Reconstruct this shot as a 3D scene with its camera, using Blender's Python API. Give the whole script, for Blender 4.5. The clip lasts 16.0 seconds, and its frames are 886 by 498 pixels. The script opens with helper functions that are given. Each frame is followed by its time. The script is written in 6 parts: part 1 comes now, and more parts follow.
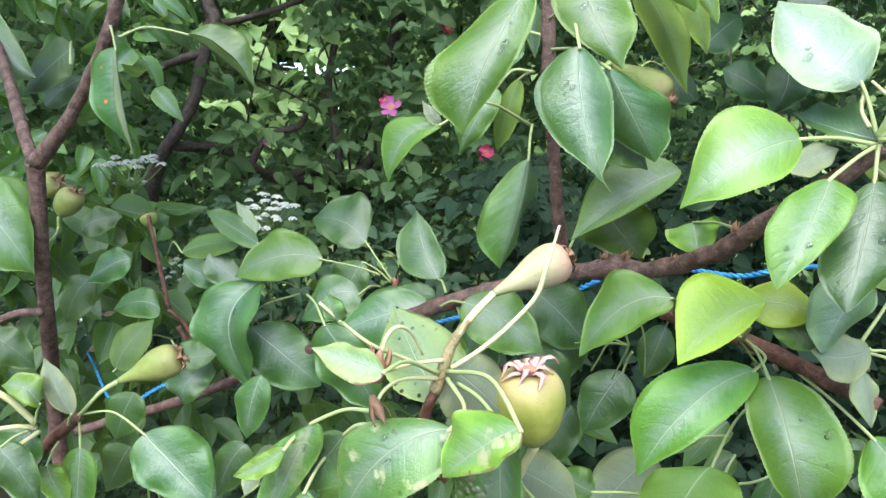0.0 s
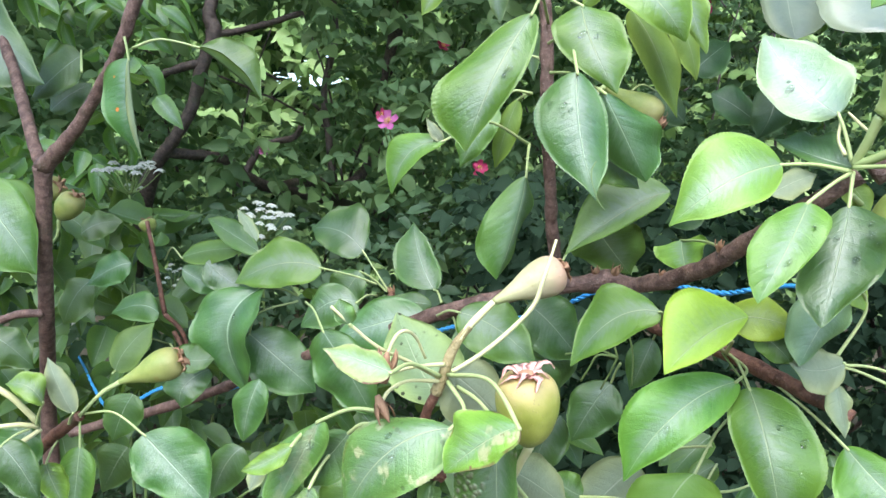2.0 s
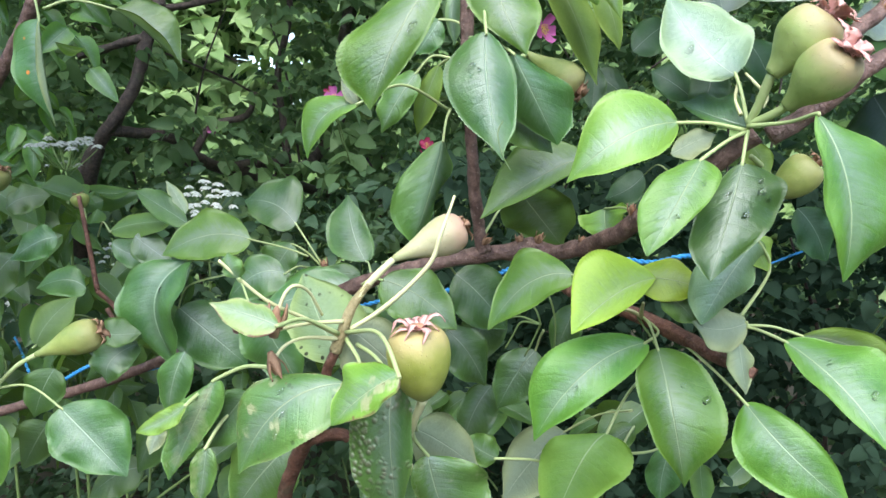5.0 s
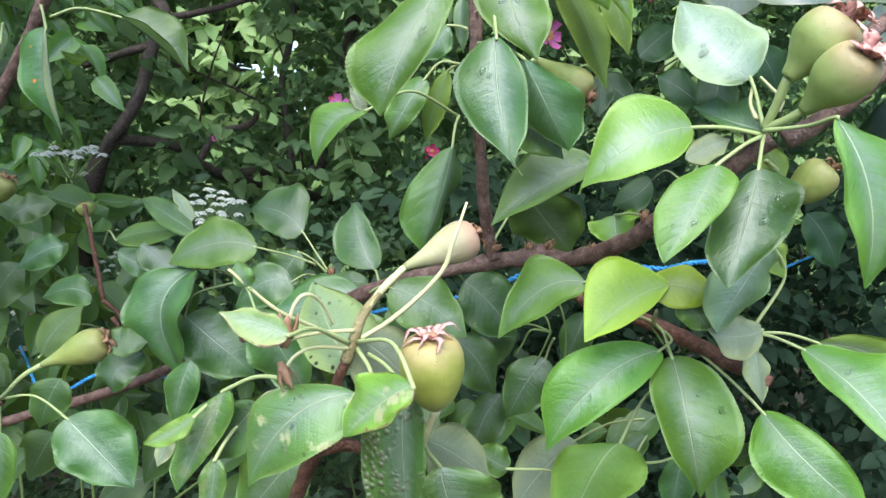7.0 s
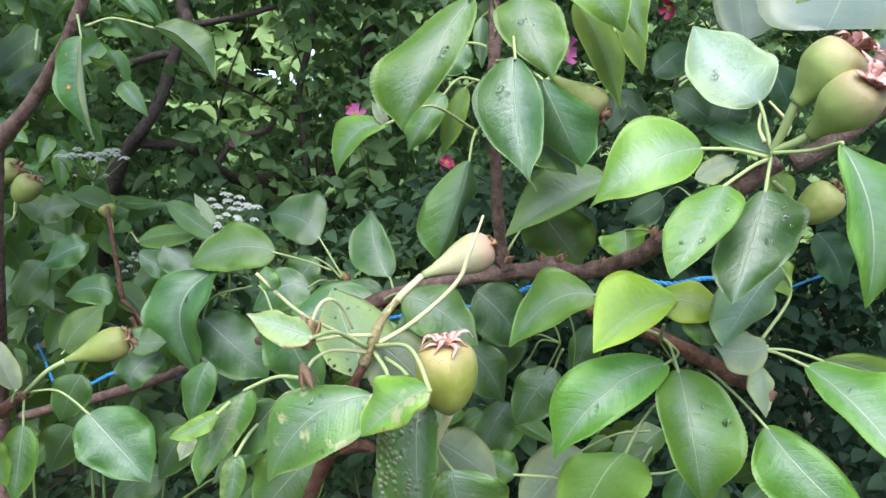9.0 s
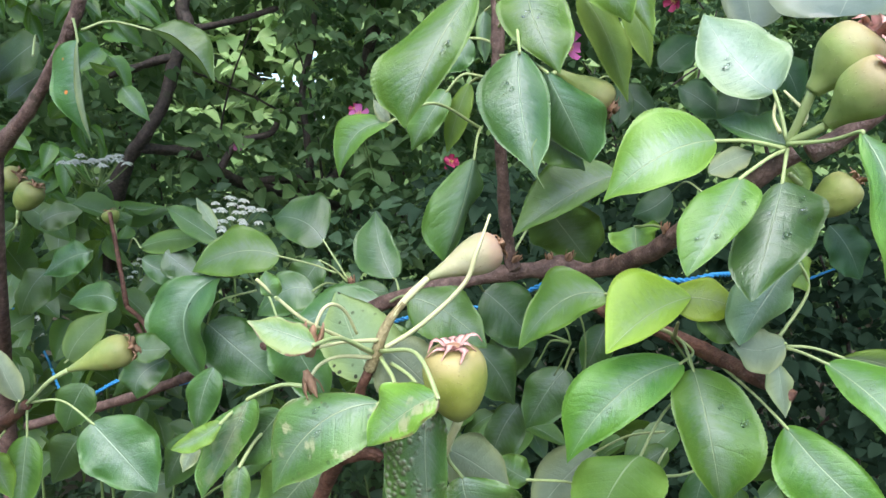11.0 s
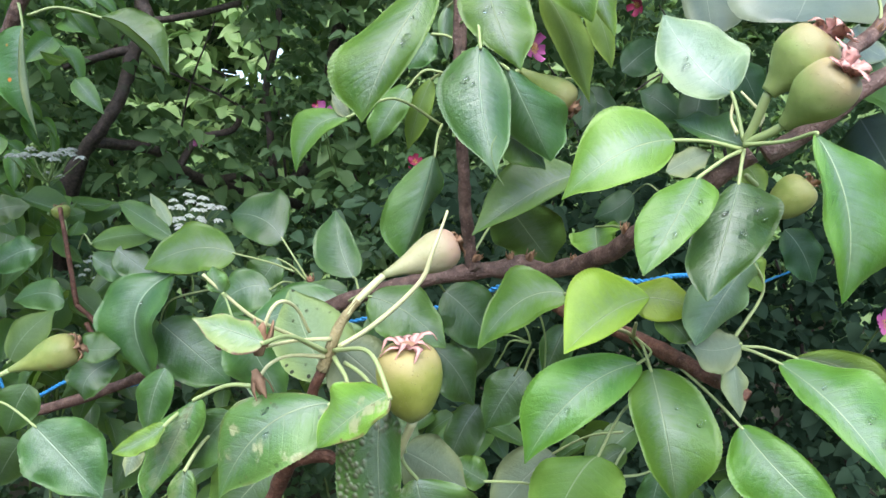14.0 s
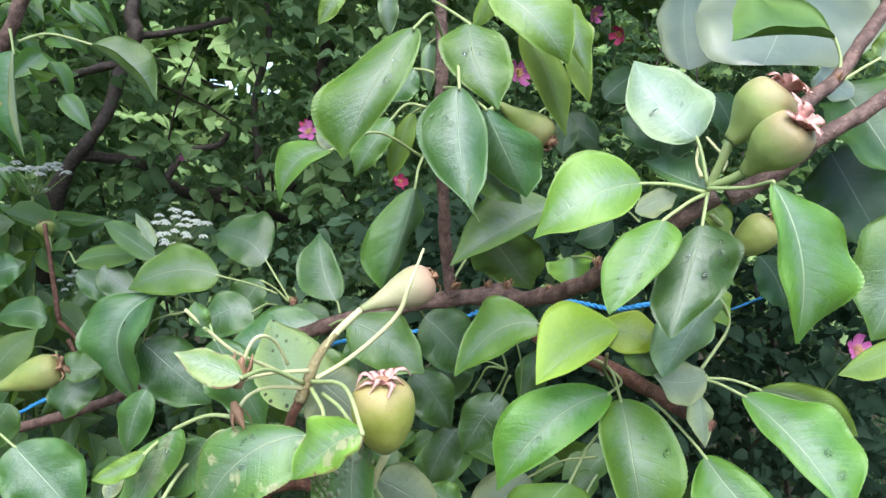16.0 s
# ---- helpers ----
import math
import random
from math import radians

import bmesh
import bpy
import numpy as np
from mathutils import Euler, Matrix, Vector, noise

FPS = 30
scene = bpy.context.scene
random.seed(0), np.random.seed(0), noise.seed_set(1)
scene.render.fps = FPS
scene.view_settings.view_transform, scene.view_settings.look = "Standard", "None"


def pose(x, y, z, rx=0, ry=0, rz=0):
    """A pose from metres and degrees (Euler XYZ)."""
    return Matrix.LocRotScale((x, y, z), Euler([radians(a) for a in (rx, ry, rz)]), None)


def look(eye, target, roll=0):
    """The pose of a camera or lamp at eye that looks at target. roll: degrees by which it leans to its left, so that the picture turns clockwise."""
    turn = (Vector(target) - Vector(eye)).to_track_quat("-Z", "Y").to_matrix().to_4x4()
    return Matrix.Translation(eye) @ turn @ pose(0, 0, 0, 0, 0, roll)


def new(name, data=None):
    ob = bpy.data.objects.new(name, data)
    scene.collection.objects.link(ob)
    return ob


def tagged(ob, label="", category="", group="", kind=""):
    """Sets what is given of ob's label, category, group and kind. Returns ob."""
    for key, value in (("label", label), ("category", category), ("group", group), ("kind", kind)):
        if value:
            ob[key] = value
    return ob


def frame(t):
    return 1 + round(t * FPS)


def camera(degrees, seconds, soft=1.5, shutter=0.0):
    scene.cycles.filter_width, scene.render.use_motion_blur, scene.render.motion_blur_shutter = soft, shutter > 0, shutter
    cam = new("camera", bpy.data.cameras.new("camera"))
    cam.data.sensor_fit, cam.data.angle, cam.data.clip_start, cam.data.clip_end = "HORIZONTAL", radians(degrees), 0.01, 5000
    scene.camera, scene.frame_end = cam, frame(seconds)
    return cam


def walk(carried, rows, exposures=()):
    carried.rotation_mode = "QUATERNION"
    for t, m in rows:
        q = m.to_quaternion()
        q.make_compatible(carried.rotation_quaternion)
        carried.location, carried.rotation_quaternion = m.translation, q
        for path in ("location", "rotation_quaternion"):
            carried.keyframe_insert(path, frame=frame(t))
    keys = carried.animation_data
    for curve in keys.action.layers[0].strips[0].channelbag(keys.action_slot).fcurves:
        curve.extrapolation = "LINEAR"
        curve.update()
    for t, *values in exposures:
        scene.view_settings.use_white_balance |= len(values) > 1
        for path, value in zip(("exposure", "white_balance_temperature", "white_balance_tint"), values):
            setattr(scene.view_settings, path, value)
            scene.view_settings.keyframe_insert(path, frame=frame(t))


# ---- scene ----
cam = camera(67.7, 16.0, 1.5)
METRES, EYE, TILT, LEAN, TURN = 0.2, 1.3, -8.0, 0.0, 0.0
ROWS = [
    (0.0, 0.0, 0.0, 0.0, 0.0, 0.0, -0.0),
    (0.5, 0.019, -0.0123, 0.0197, -0.44, 0.21, -0.11),
    (1.0, -0.0404, -0.0299, 0.0121, -0.66, 0.59, -1.25),
    (1.5, -0.0512, -0.057, 0.014, -0.74, 0.93, -1.22),
    (2.0, -0.0359, -0.0883, -0.0078, -1.04, 1.16, -1.34),
    (2.5, -0.0085, -0.111, -0.0359, -1.43, 1.2, -1.79),
    (3.0, 0.0103, -0.0999, -0.0206, -2.35, 0.92, -2.36),
    (3.5, 0.0406, -0.1142, -0.0516, -3.63, 0.94, -2.88),
    (4.0, 0.1288, -0.1014, -0.0706, -4.41, 0.56, -2.32),
    (4.5, 0.1664, -0.0751, -0.0631, -4.99, 0.26, -1.15),
    (5.0, 0.122, -0.0849, -0.0743, -3.93, 0.1, -1.22),
    (7.5, 0.1037, -0.0581, -0.0728, -3.62, 0.79, -0.98),
    (8.0, 0.1072, -0.1065, -0.0745, -3.58, 0.95, -1.57),
    (8.5, 0.0839, -0.1319, -0.0724, -2.89, 1.46, -2.59),
    (11.0, 0.087, -0.0763, -0.0677, -2.23, 1.41, -1.42),
    (11.5, 0.1067, -0.0823, -0.0686, -2.66, 1.56, -1.43),
    (12.0, 0.1058, -0.069, -0.0731, -3.61, 1.55, -1.47),
    (12.5, 0.1278, -0.0799, -0.0788, -4.29, 1.35, -1.25),
    (13.0, 0.1001, -0.0888, -0.0758, -4.55, 1.45, -2.09),
    (13.5, 0.1137, -0.06, -0.081, -4.83, 1.53, -1.97),
    (14.0, 0.1099, -0.0453, -0.0766, -5.2, 1.63, -1.89),
    (14.5, 0.1522, -0.0507, -0.0745, -6.16, 1.5, -2.56),
    (15.0, 0.1689, -0.0887, -0.0372, -7.2, 1.97, -2.06),
    (15.5, 0.1405, -0.0985, -0.0195, -7.08, 2.48, -2.46),
    (16.0, 0.1274, -0.1089, -0.0226, -6.37, 2.78, -2.71),
]
walk(cam, [(t, pose(0, 0, EYE, TILT, LEAN, TURN) @ pose(METRES * x, METRES * y, METRES * z, 90 + pitch, roll, yaw)) for t, x, y, z, yaw, pitch, roll in ROWS], exposures=[(0.0, 2.00, 6340, 12), (2.0, 2.06, 6340, 12), (3.5, 2.04, 6340, 12), (5.0, 1.88, 6340, 12), (8.0, 1.79, 6340, 12), (13.0, 1.70, 6340, 12), (16.0, 1.77, 6340, 12)])

# ---------------------------------------------------------------- light
world = bpy.data.worlds.new("world")
scene.world = world
world.use_nodes = True
wn = world.node_tree
sky = wn.nodes.new("ShaderNodeTexSky")
sky.sky_type, sky.sun_disc = "NISHITA", False
sky.sun_elevation, sky.sun_rotation = radians(56), radians(194)
sky.air_density, sky.dust_density, sky.ozone_density = 1.0, 1.5, 1.0
wn.links.new(sky.outputs["Color"], wn.nodes["Background"].inputs["Color"])
wn.nodes["Background"].inputs["Strength"].default_value = 0.15

sun_data = bpy.data.lights.new("sun", "SUN")
sun_data.energy, sun_data.angle, sun_data.color = 1.5, radians(75), (1.0, 1.0, 0.98)
sun = new("sun", sun_data)
sun.matrix_world = look((-0.6, -2.2, 5.0), (0, 0.4, 1.2))

# ---------------------------------------------------------------- materials


class Graph:
    """A small helper to wire shader nodes."""

    def __init__(self, name):
        self.mat = bpy.data.materials.new(name)
        self.mat.use_nodes = True
        self.tree = self.mat.node_tree
        self.tree.nodes.clear()

    def put(self, socket, value):
        if isinstance(value, bpy.types.NodeSocket):
            self.tree.links.new(value, socket)
        elif isinstance(value, tuple) and len(value) == 3 and socket.type == "RGBA":
            socket.default_value = (*value, 1)
        else:
            socket.default_value = value

    def node(self, kind, **values):
        n = self.tree.nodes.new("ShaderNode" + kind)
        for key, value in values.items():
            self.put(n.inputs[key.replace("_", " ")], value)
        return n

    def math(self, op, a, b=0.0, clamp=False):
        n = self.tree.nodes.new("ShaderNodeMath")
        n.operation, n.use_clamp = op, clamp
        self.put(n.inputs[0], a)
        self.put(n.inputs[1], b)
        return n.outputs[0]

    def mix(self, fac, a, b):
        n = self.tree.nodes.new("ShaderNodeMix")
        n.data_type = "RGBA"
        self.put(n.inputs[0], fac)
        self.put(n.inputs[6], a)
        self.put(n.inputs[7], b)
        return n.outputs[2]

    def step(self, value, low, high):
        n = self.tree.nodes.new("ShaderNodeMapRange")
        n.interpolation_type = "SMOOTHSTEP"
        self.put(n.inputs[0], value)
        self.put(n.inputs[1], low)
        self.put(n.inputs[2], high)
        return n.outputs[0]

    def place(self, kind="Object"):
        return self.node("TexCoord").outputs[kind]

    def noise(self, scale, detail=3.0, where=None, rough=0.55):
        n = self.node("TexNoise", Scale=scale, Detail=detail, Roughness=rough)
        if where is not None:
            self.put(n.inputs["Vector"], where)
        return n.outputs["Fac"]

    def bump(self, height, strength, distance=0.001):
        return self.node("Bump", Height=height, Strength=strength, Distance=distance).outputs["Normal"]

    def done(self, shader):
        out = self.tree.nodes.new("ShaderNodeOutputMaterial")
        self.tree.links.new(shader, out.inputs["Surface"])
        return self.mat


def principled(g, color, rough, normal=None, specular=0.5, metal=0.0):
    p = g.node("BsdfPrincipled", Base_Color=color, Roughness=rough, Metallic=metal)
    g.put(p.inputs["Specular IOR Level"], specular)
    if normal is not None:
        g.put(p.inputs["Normal"], normal)
    return p.outputs["BSDF"]


def leafy(g, color, rough, normal, through_color, share, specular=0.5, film=None):
    """A leaf's surface: glossy on top of a blade that lets some light through, with a film of rain on it."""
    body = principled(g, color, rough, normal, specular)
    if film is not None:
        skin = body.node
        g.put(skin.inputs["Coat Weight"], film)
        g.put(skin.inputs["Coat Roughness"], 0.26)
        g.put(skin.inputs["Coat Normal"], normal)
    glow = g.node("BsdfTranslucent", Color=through_color).outputs[0]
    m = g.tree.nodes.new("ShaderNodeMixShader")
    g.put(m.inputs[0], share)
    g.put(m.inputs[1], body)
    g.put(m.inputs[2], glow)
    return m.outputs[0]


def leaf_material(name, deep, light, vein, rough=0.40, share=0.25, damage=0.0, specks=0.0, blisters=0.0, spot=0.0, relief=0.6, specular=0.6, film=0.7, sheen_tint=0.55):
    g = Graph(name)
    uv = g.node("SeparateXYZ", Vector=g.place("UV"))
    u = uv.outputs[0]
    v = g.math("ABSOLUTE", g.math("SUBTRACT", g.math("MULTIPLY", uv.outputs[1], 2.0), 1.0))
    place = g.place("Object")
    rnd = g.node("ObjectInfo").outputs["Random"]
    patch = g.noise(38.0, 4.0, place)
    fine = g.noise(420.0, 3.0, place)
    net = g.node("TexVoronoi", Vector=place, Scale=620.0)
    net.feature = "DISTANCE_TO_EDGE"
    mesh = g.step(net.outputs["Distance"], 0.0, 0.12)
    # side veins run from the midrib forward to the edge
    run = g.math("SUBTRACT", u, g.math("MULTIPLY", g.math("POWER", v, 1.3), 0.16))
    run = g.math("ADD", run, g.math("MULTIPLY", g.math("SUBTRACT", g.noise(60.0, 2.0, place), 0.5), 0.05))
    wave = g.math("ABSOLUTE", g.math("SUBTRACT", g.math("FRACT", g.math("MULTIPLY", run, 9.0)), 0.5))
    side = g.math("MULTIPLY", g.step(wave, 0.43, 0.5), g.step(v, 1.0, 0.55))
    midrib = g.step(v, g.math("ADD", 0.040, g.math("MULTIPLY", u, -0.030)), 0.004)
    margin = g.step(v, 0.950, 0.992)
    across = g.node("CombineXYZ", X=g.math("MULTIPLY", run, 24.0), Y=g.math("MULTIPLY", v, 2.6), Z=g.math("MULTIPLY", rnd, 40.0))
    streak = g.noise(1.0, 4.0, across.outputs[0])
    # paler, glossier at the midrib: veins plus painted sky sheen; yellower towards its edge
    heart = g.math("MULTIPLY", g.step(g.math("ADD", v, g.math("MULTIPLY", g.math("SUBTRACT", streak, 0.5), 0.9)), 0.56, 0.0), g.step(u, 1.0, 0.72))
    rim = g.step(g.math("ADD", v, g.math("MULTIPLY", g.math("SUBTRACT", patch, 0.5), 0.7)), 0.30, 1.02)
    color = g.mix(g.step(patch, 0.3, 0.7), deep, light)
    color = g.mix(g.math("MULTIPLY", g.step(fine, 0.40, 0.65), 0.55), color, light)
    color = g.mix(g.math("MULTIPLY", g.step(g.noise(900.0, 2.0, place), 0.5, 0.75), 0.30), color, deep)
    color = g.mix(g.math("MULTIPLY", heart, sheen_tint), color, (0.26, 0.34, 0.26))
    edging = tuple(min(c * k, 1.0) for c, k in zip(light, (1.26, 1.16, 0.74)))
    color = g.mix(g.math("MULTIPLY", rim, 0.70), color, edging)
    color = g.mix(g.math("MULTIPLY", side, 0.09), color, vein)
    color = g.mix(g.math("MULTIPLY", midrib, 0.8), color, g.mix(0.35, vein, (0.55, 0.60, 0.45)))
    color = g.mix(g.math("MULTIPLY", margin, 0.55), color, g.mix(0.5, vein, edging))
    hue = g.node("HueSaturation", Color=color)
    g.put(hue.inputs["Hue"], g.math("ADD", 0.490, g.math("MULTIPLY", rnd, 0.020)))
    g.put(hue.inputs["Value"], g.math("ADD", 0.78, g.math("MULTIPLY", rnd, 0.40)))
    color = hue.outputs[0]
    height = g.math("ADD", g.math("MULTIPLY", side, -0.18), g.math("MULTIPLY", mesh, 0.14))
    height = g.math("ADD", height, g.math("MULTIPLY", midrib, -0.8))
    height = g.math("ADD", height, g.math("ADD", g.math("MULTIPLY", g.noise(95.0, 4.0, place, 0.6), 1.8), g.math("MULTIPLY", fine, 0.8)))
    height = g.math("ADD", height, g.math("MULTIPLY", streak, 0.75))
    quilt = g.math("SUBTRACT", 1.0, g.math("POWER", g.math("MULTIPLY", wave, 2.0), 2.0))
    height = g.math("ADD", height, g.math("MULTIPLY", g.math("MULTIPLY", quilt, g.step(v, 1.0, 0.7)), g.math("MULTIPLY", patch, 0.32)))
    if damage:
        pale = g.step(g.noise(70.0, 4.0, place), 0.575, 0.65)
        color = g.mix(g.math("MULTIPLY", pale, damage * 0.85), color, (0.50, 0.50, 0.27))
        brown = g.step(g.noise(95.0, 4.0, g.node("VectorMath", Vector=place).outputs[0]), 0.66, 0.70)
        color = g.mix(g.math("MULTIPLY", brown, damage), color, (0.20, 0.10, 0.05))
        edge = g.math("MULTIPLY", g.step(v, 0.84, 0.95), g.step(g.noise(90.0, 3.0, place), 0.47, 0.56))
        color = g.mix(g.math("MULTIPLY", edge, max(damage - 0.8, 0.0) * 5), color, (0.17, 0.07, 0.05))
    if specks:
        dots = g.node("TexVoronoi", Vector=place, Scale=230.0)
        dark = g.math("MULTIPLY", g.step(dots.outputs["Distance"], 0.30, 0.2), g.step(g.noise(55.0, 2.0, place), 0.50, 0.58))
        color = g.mix(g.math("MULTIPLY", dark, specks), color, (0.012, 0.010, 0.008))
    if blisters:
        cells = g.node("TexVoronoi", Vector=place, Scale=330.0)
        bumps = g.math("MULTIPLY", g.step(cells.outputs["Distance"], 0.62, 0.15), g.step(g.noise(42.0, 2.0, place), 0.46, 0.56))
        color = g.mix(g.math("MULTIPLY", bumps, blisters), color, (0.24, 0.24, 0.15))
        height = g.math("ADD", height, g.math("MULTIPLY", bumps, 2.5))
    if spot:
        rust = g.step(g.node("TexVoronoi", Vector=place, Scale=26.0).outputs["Distance"], 0.075, 0.06)
        color = g.mix(rust, color, (0.75, 0.22, 0.02))
    through_color = g.mix(0.5, color, (0.35, 0.55, 0.05))
    rough_at = g.math("ADD", rough, g.math("MULTIPLY", g.math("SUBTRACT", patch, 0.5), 0.3))
    return g.done(leafy(g, color, rough_at, g.bump(height, relief, 0.0006), through_color, share, specular, g.math("MULTIPLY", g.math("ADD", 0.55, g.math("MULTIPLY", heart, 0.7)), film)))


LEAF = {
    "green": leaf_material("leaf_green", (0.053, 0.138, 0.024), (0.096, 0.206, 0.042), (0.27, 0.40, 0.15), film=0.6, sheen_tint=0.42),
    "fresh": leaf_material("leaf_fresh", (0.070, 0.200, 0.026), (0.122, 0.275, 0.044), (0.32, 0.46, 0.15), rough=0.40, share=0.32, film=0.6, sheen_tint=0.50),
    "dark": leaf_material("leaf_dark", (0.036, 0.106, 0.027), (0.064, 0.157, 0.041), (0.20, 0.34, 0.15), rough=0.36, share=0.22, specular=0.6, film=0.65, sheen_tint=0.30),
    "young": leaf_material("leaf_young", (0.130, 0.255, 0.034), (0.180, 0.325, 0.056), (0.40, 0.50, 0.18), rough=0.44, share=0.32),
    "lime": leaf_material("leaf_lime", (0.230, 0.410, 0.022), (0.310, 0.500, 0.040), (0.42, 0.54, 0.14), rough=0.46, share=0.35, sheen_tint=0.25),
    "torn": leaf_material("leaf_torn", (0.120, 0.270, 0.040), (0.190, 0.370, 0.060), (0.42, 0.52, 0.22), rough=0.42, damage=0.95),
    # whitish base colours hold the sky sheen painted onto this leaf
    "waxy": leaf_material("leaf_sheened", (0.150, 0.235, 0.140), (0.205, 0.300, 0.190), (0.42, 0.52, 0.36), rough=0.38, film=0.75, sheen_tint=0.5),
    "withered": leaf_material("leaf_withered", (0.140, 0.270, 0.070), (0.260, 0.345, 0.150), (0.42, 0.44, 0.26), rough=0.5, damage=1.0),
    # darker copy of the green leaf that stands in for crown shade
    "mature": leaf_material("leaf_shadowed", (0.026, 0.072, 0.028), (0.040, 0.102, 0.042), (0.14, 0.24, 0.11), rough=0.45, specular=0.4, film=0.1, sheen_tint=0.1),
    # darker green with the shade inside the crown put into it
    "inner": leaf_material("leaf_inner_shade", (0.041, 0.102, 0.026), (0.070, 0.152, 0.040), (0.18, 0.30, 0.13), rough=0.42, share=0.3, film=0.25, sheen_tint=0.08),
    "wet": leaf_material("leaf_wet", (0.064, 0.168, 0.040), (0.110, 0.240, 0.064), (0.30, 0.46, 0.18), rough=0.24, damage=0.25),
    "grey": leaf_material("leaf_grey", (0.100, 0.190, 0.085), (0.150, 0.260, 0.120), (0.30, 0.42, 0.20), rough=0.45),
    # pale blue-grey that carries the sky's reflection in the leaf colour
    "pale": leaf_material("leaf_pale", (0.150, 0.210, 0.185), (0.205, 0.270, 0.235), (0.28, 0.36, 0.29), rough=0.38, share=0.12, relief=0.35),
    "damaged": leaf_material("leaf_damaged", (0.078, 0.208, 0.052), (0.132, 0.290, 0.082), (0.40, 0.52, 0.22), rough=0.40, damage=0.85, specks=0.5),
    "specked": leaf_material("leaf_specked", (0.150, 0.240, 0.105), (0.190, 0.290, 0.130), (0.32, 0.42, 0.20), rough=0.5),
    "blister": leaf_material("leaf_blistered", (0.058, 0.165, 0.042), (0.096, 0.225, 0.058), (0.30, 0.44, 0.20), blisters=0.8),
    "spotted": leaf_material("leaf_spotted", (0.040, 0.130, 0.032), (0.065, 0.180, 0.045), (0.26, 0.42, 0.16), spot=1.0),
}
UNDER = {
    "green": leaf_material("underside_green", (0.100, 0.200, 0.058), (0.145, 0.260, 0.080), (0.26, 0.40, 0.15), rough=0.52, share=0.45, film=0.0, specular=0.4, sheen_tint=0.15),
    "fresh": leaf_material("underside_fresh", (0.150, 0.280, 0.052), (0.200, 0.345, 0.075), (0.36, 0.48, 0.20), rough=0.5, share=0.45, film=0.0, specular=0.4, sheen_tint=0.15),
    "dark": leaf_material("underside_dark", (0.085, 0.170, 0.060), (0.120, 0.220, 0.080), (0.24, 0.36, 0.15), rough=0.52, film=0.0, specular=0.4, sheen_tint=0.15),
    "young": leaf_material("underside_young", (0.190, 0.330, 0.070), (0.240, 0.400, 0.090), (0.38, 0.50, 0.20), rough=0.5, share=0.45, film=0.0, specular=0.4, sheen_tint=0.15),
    "grey": leaf_material("underside_grey", (0.205, 0.265, 0.160), (0.255, 0.315, 0.200), (0.34, 0.40, 0.26), rough=0.55, film=0.0, specular=0.4, sheen_tint=0.15),
    # paler than other undersides: strong light on the folded strip put into colour
    "spotted": leaf_material("underside_spotted", (0.240, 0.310, 0.170), (0.310, 0.380, 0.220), (0.40, 0.46, 0.30), rough=0.5, share=0.35, film=0.0, specular=0.4, sheen_tint=0.1),
    "specked": leaf_material("underside_specked", (0.170, 0.255, 0.115), (0.210, 0.305, 0.140), (0.32, 0.42, 0.20), rough=0.55, specks=1.0, film=0.0, specular=0.4, sheen_tint=0.15),
}


def bark_material(name, dark, light, scar):
    g = Graph(name)
    place = g.place("Object")
    long_noise = g.noise(140.0, 5.0, place)
    rough_noise = g.noise(600.0, 4.0, place)
    color = g.mix(g.step(long_noise, 0.32, 0.68), dark, light)
    color = g.mix(g.math("MULTIPLY", g.step(rough_noise, 0.42, 0.62), 0.5), color, dark)
    dots = g.step(g.node("TexVoronoi", Vector=place, Scale=260.0).outputs["Distance"], 0.20, 0.12)
    color = g.mix(g.math("MULTIPLY", dots, 0.45), color, scar)
    color = g.mix(g.step(g.noise(36.0, 3.0, place), 0.58, 0.75), color, g.mix(0.5, dark, (0.08, 0.10, 0.05)))
    height = g.math("ADD", g.math("MULTIPLY", long_noise, 1.5), g.math("MULTIPLY", rough_noise, 1.0))
    height = g.math("ADD", height, g.math("MULTIPLY", dots, 0.25))
    return g.done(principled(g, color, 0.58, g.bump(height, 0.8, 0.0015), 0.4))


BARK = {
    "bark": bark_material("bark", (0.084, 0.048, 0.037), (0.235, 0.146, 0.114), (0.36, 0.27, 0.22)),
    "bark_red": bark_material("bark_red", (0.085, 0.036, 0.022), (0.215, 0.100, 0.062), (0.28, 0.18, 0.12)),
    "bark_young": bark_material("bark_young", (0.200, 0.165, 0.070), (0.360, 0.300, 0.150), (0.42, 0.34, 0.20)),
    "bark_old": bark_material("bark_old", (0.040, 0.028, 0.024), (0.105, 0.078, 0.065), (0.18, 0.15, 0.13)),
}


def plain(name, dark, light, rough=0.5, scale=120.0, share=0.0, specular=0.4, bump=0.3):
    g = Graph(name)
    n = g.noise(scale, 4.0, g.place("Object"))
    rnd = g.node("ObjectInfo").outputs["Random"]
    color = g.mix(g.math("ADD", g.math("MULTIPLY", n, 0.8), g.math("MULTIPLY", rnd, 0.2)), dark, light)
    normal = g.bump(n, bump, 0.001)
    if share:
        return g.done(leafy(g, color, rough, normal, light, share, specular))
    return g.done(principled(g, color, rough, normal, specular))


PETIOLE = plain("petiole", (0.27, 0.37, 0.13), (0.44, 0.50, 0.23), 0.42, 160.0)
STALK_PALE = plain("pale_stalk", (0.44, 0.46, 0.20), (0.62, 0.60, 0.34), 0.5, 160.0)
DRY = plain("dry_calyx", (0.16, 0.075, 0.040), (0.42, 0.26, 0.15), 0.75, 500.0)
PINK_DRY = plain("pink_calyx", (0.66, 0.28, 0.23), (0.90, 0.60, 0.52), 0.7, 620.0, 0.2, bump=0.8)
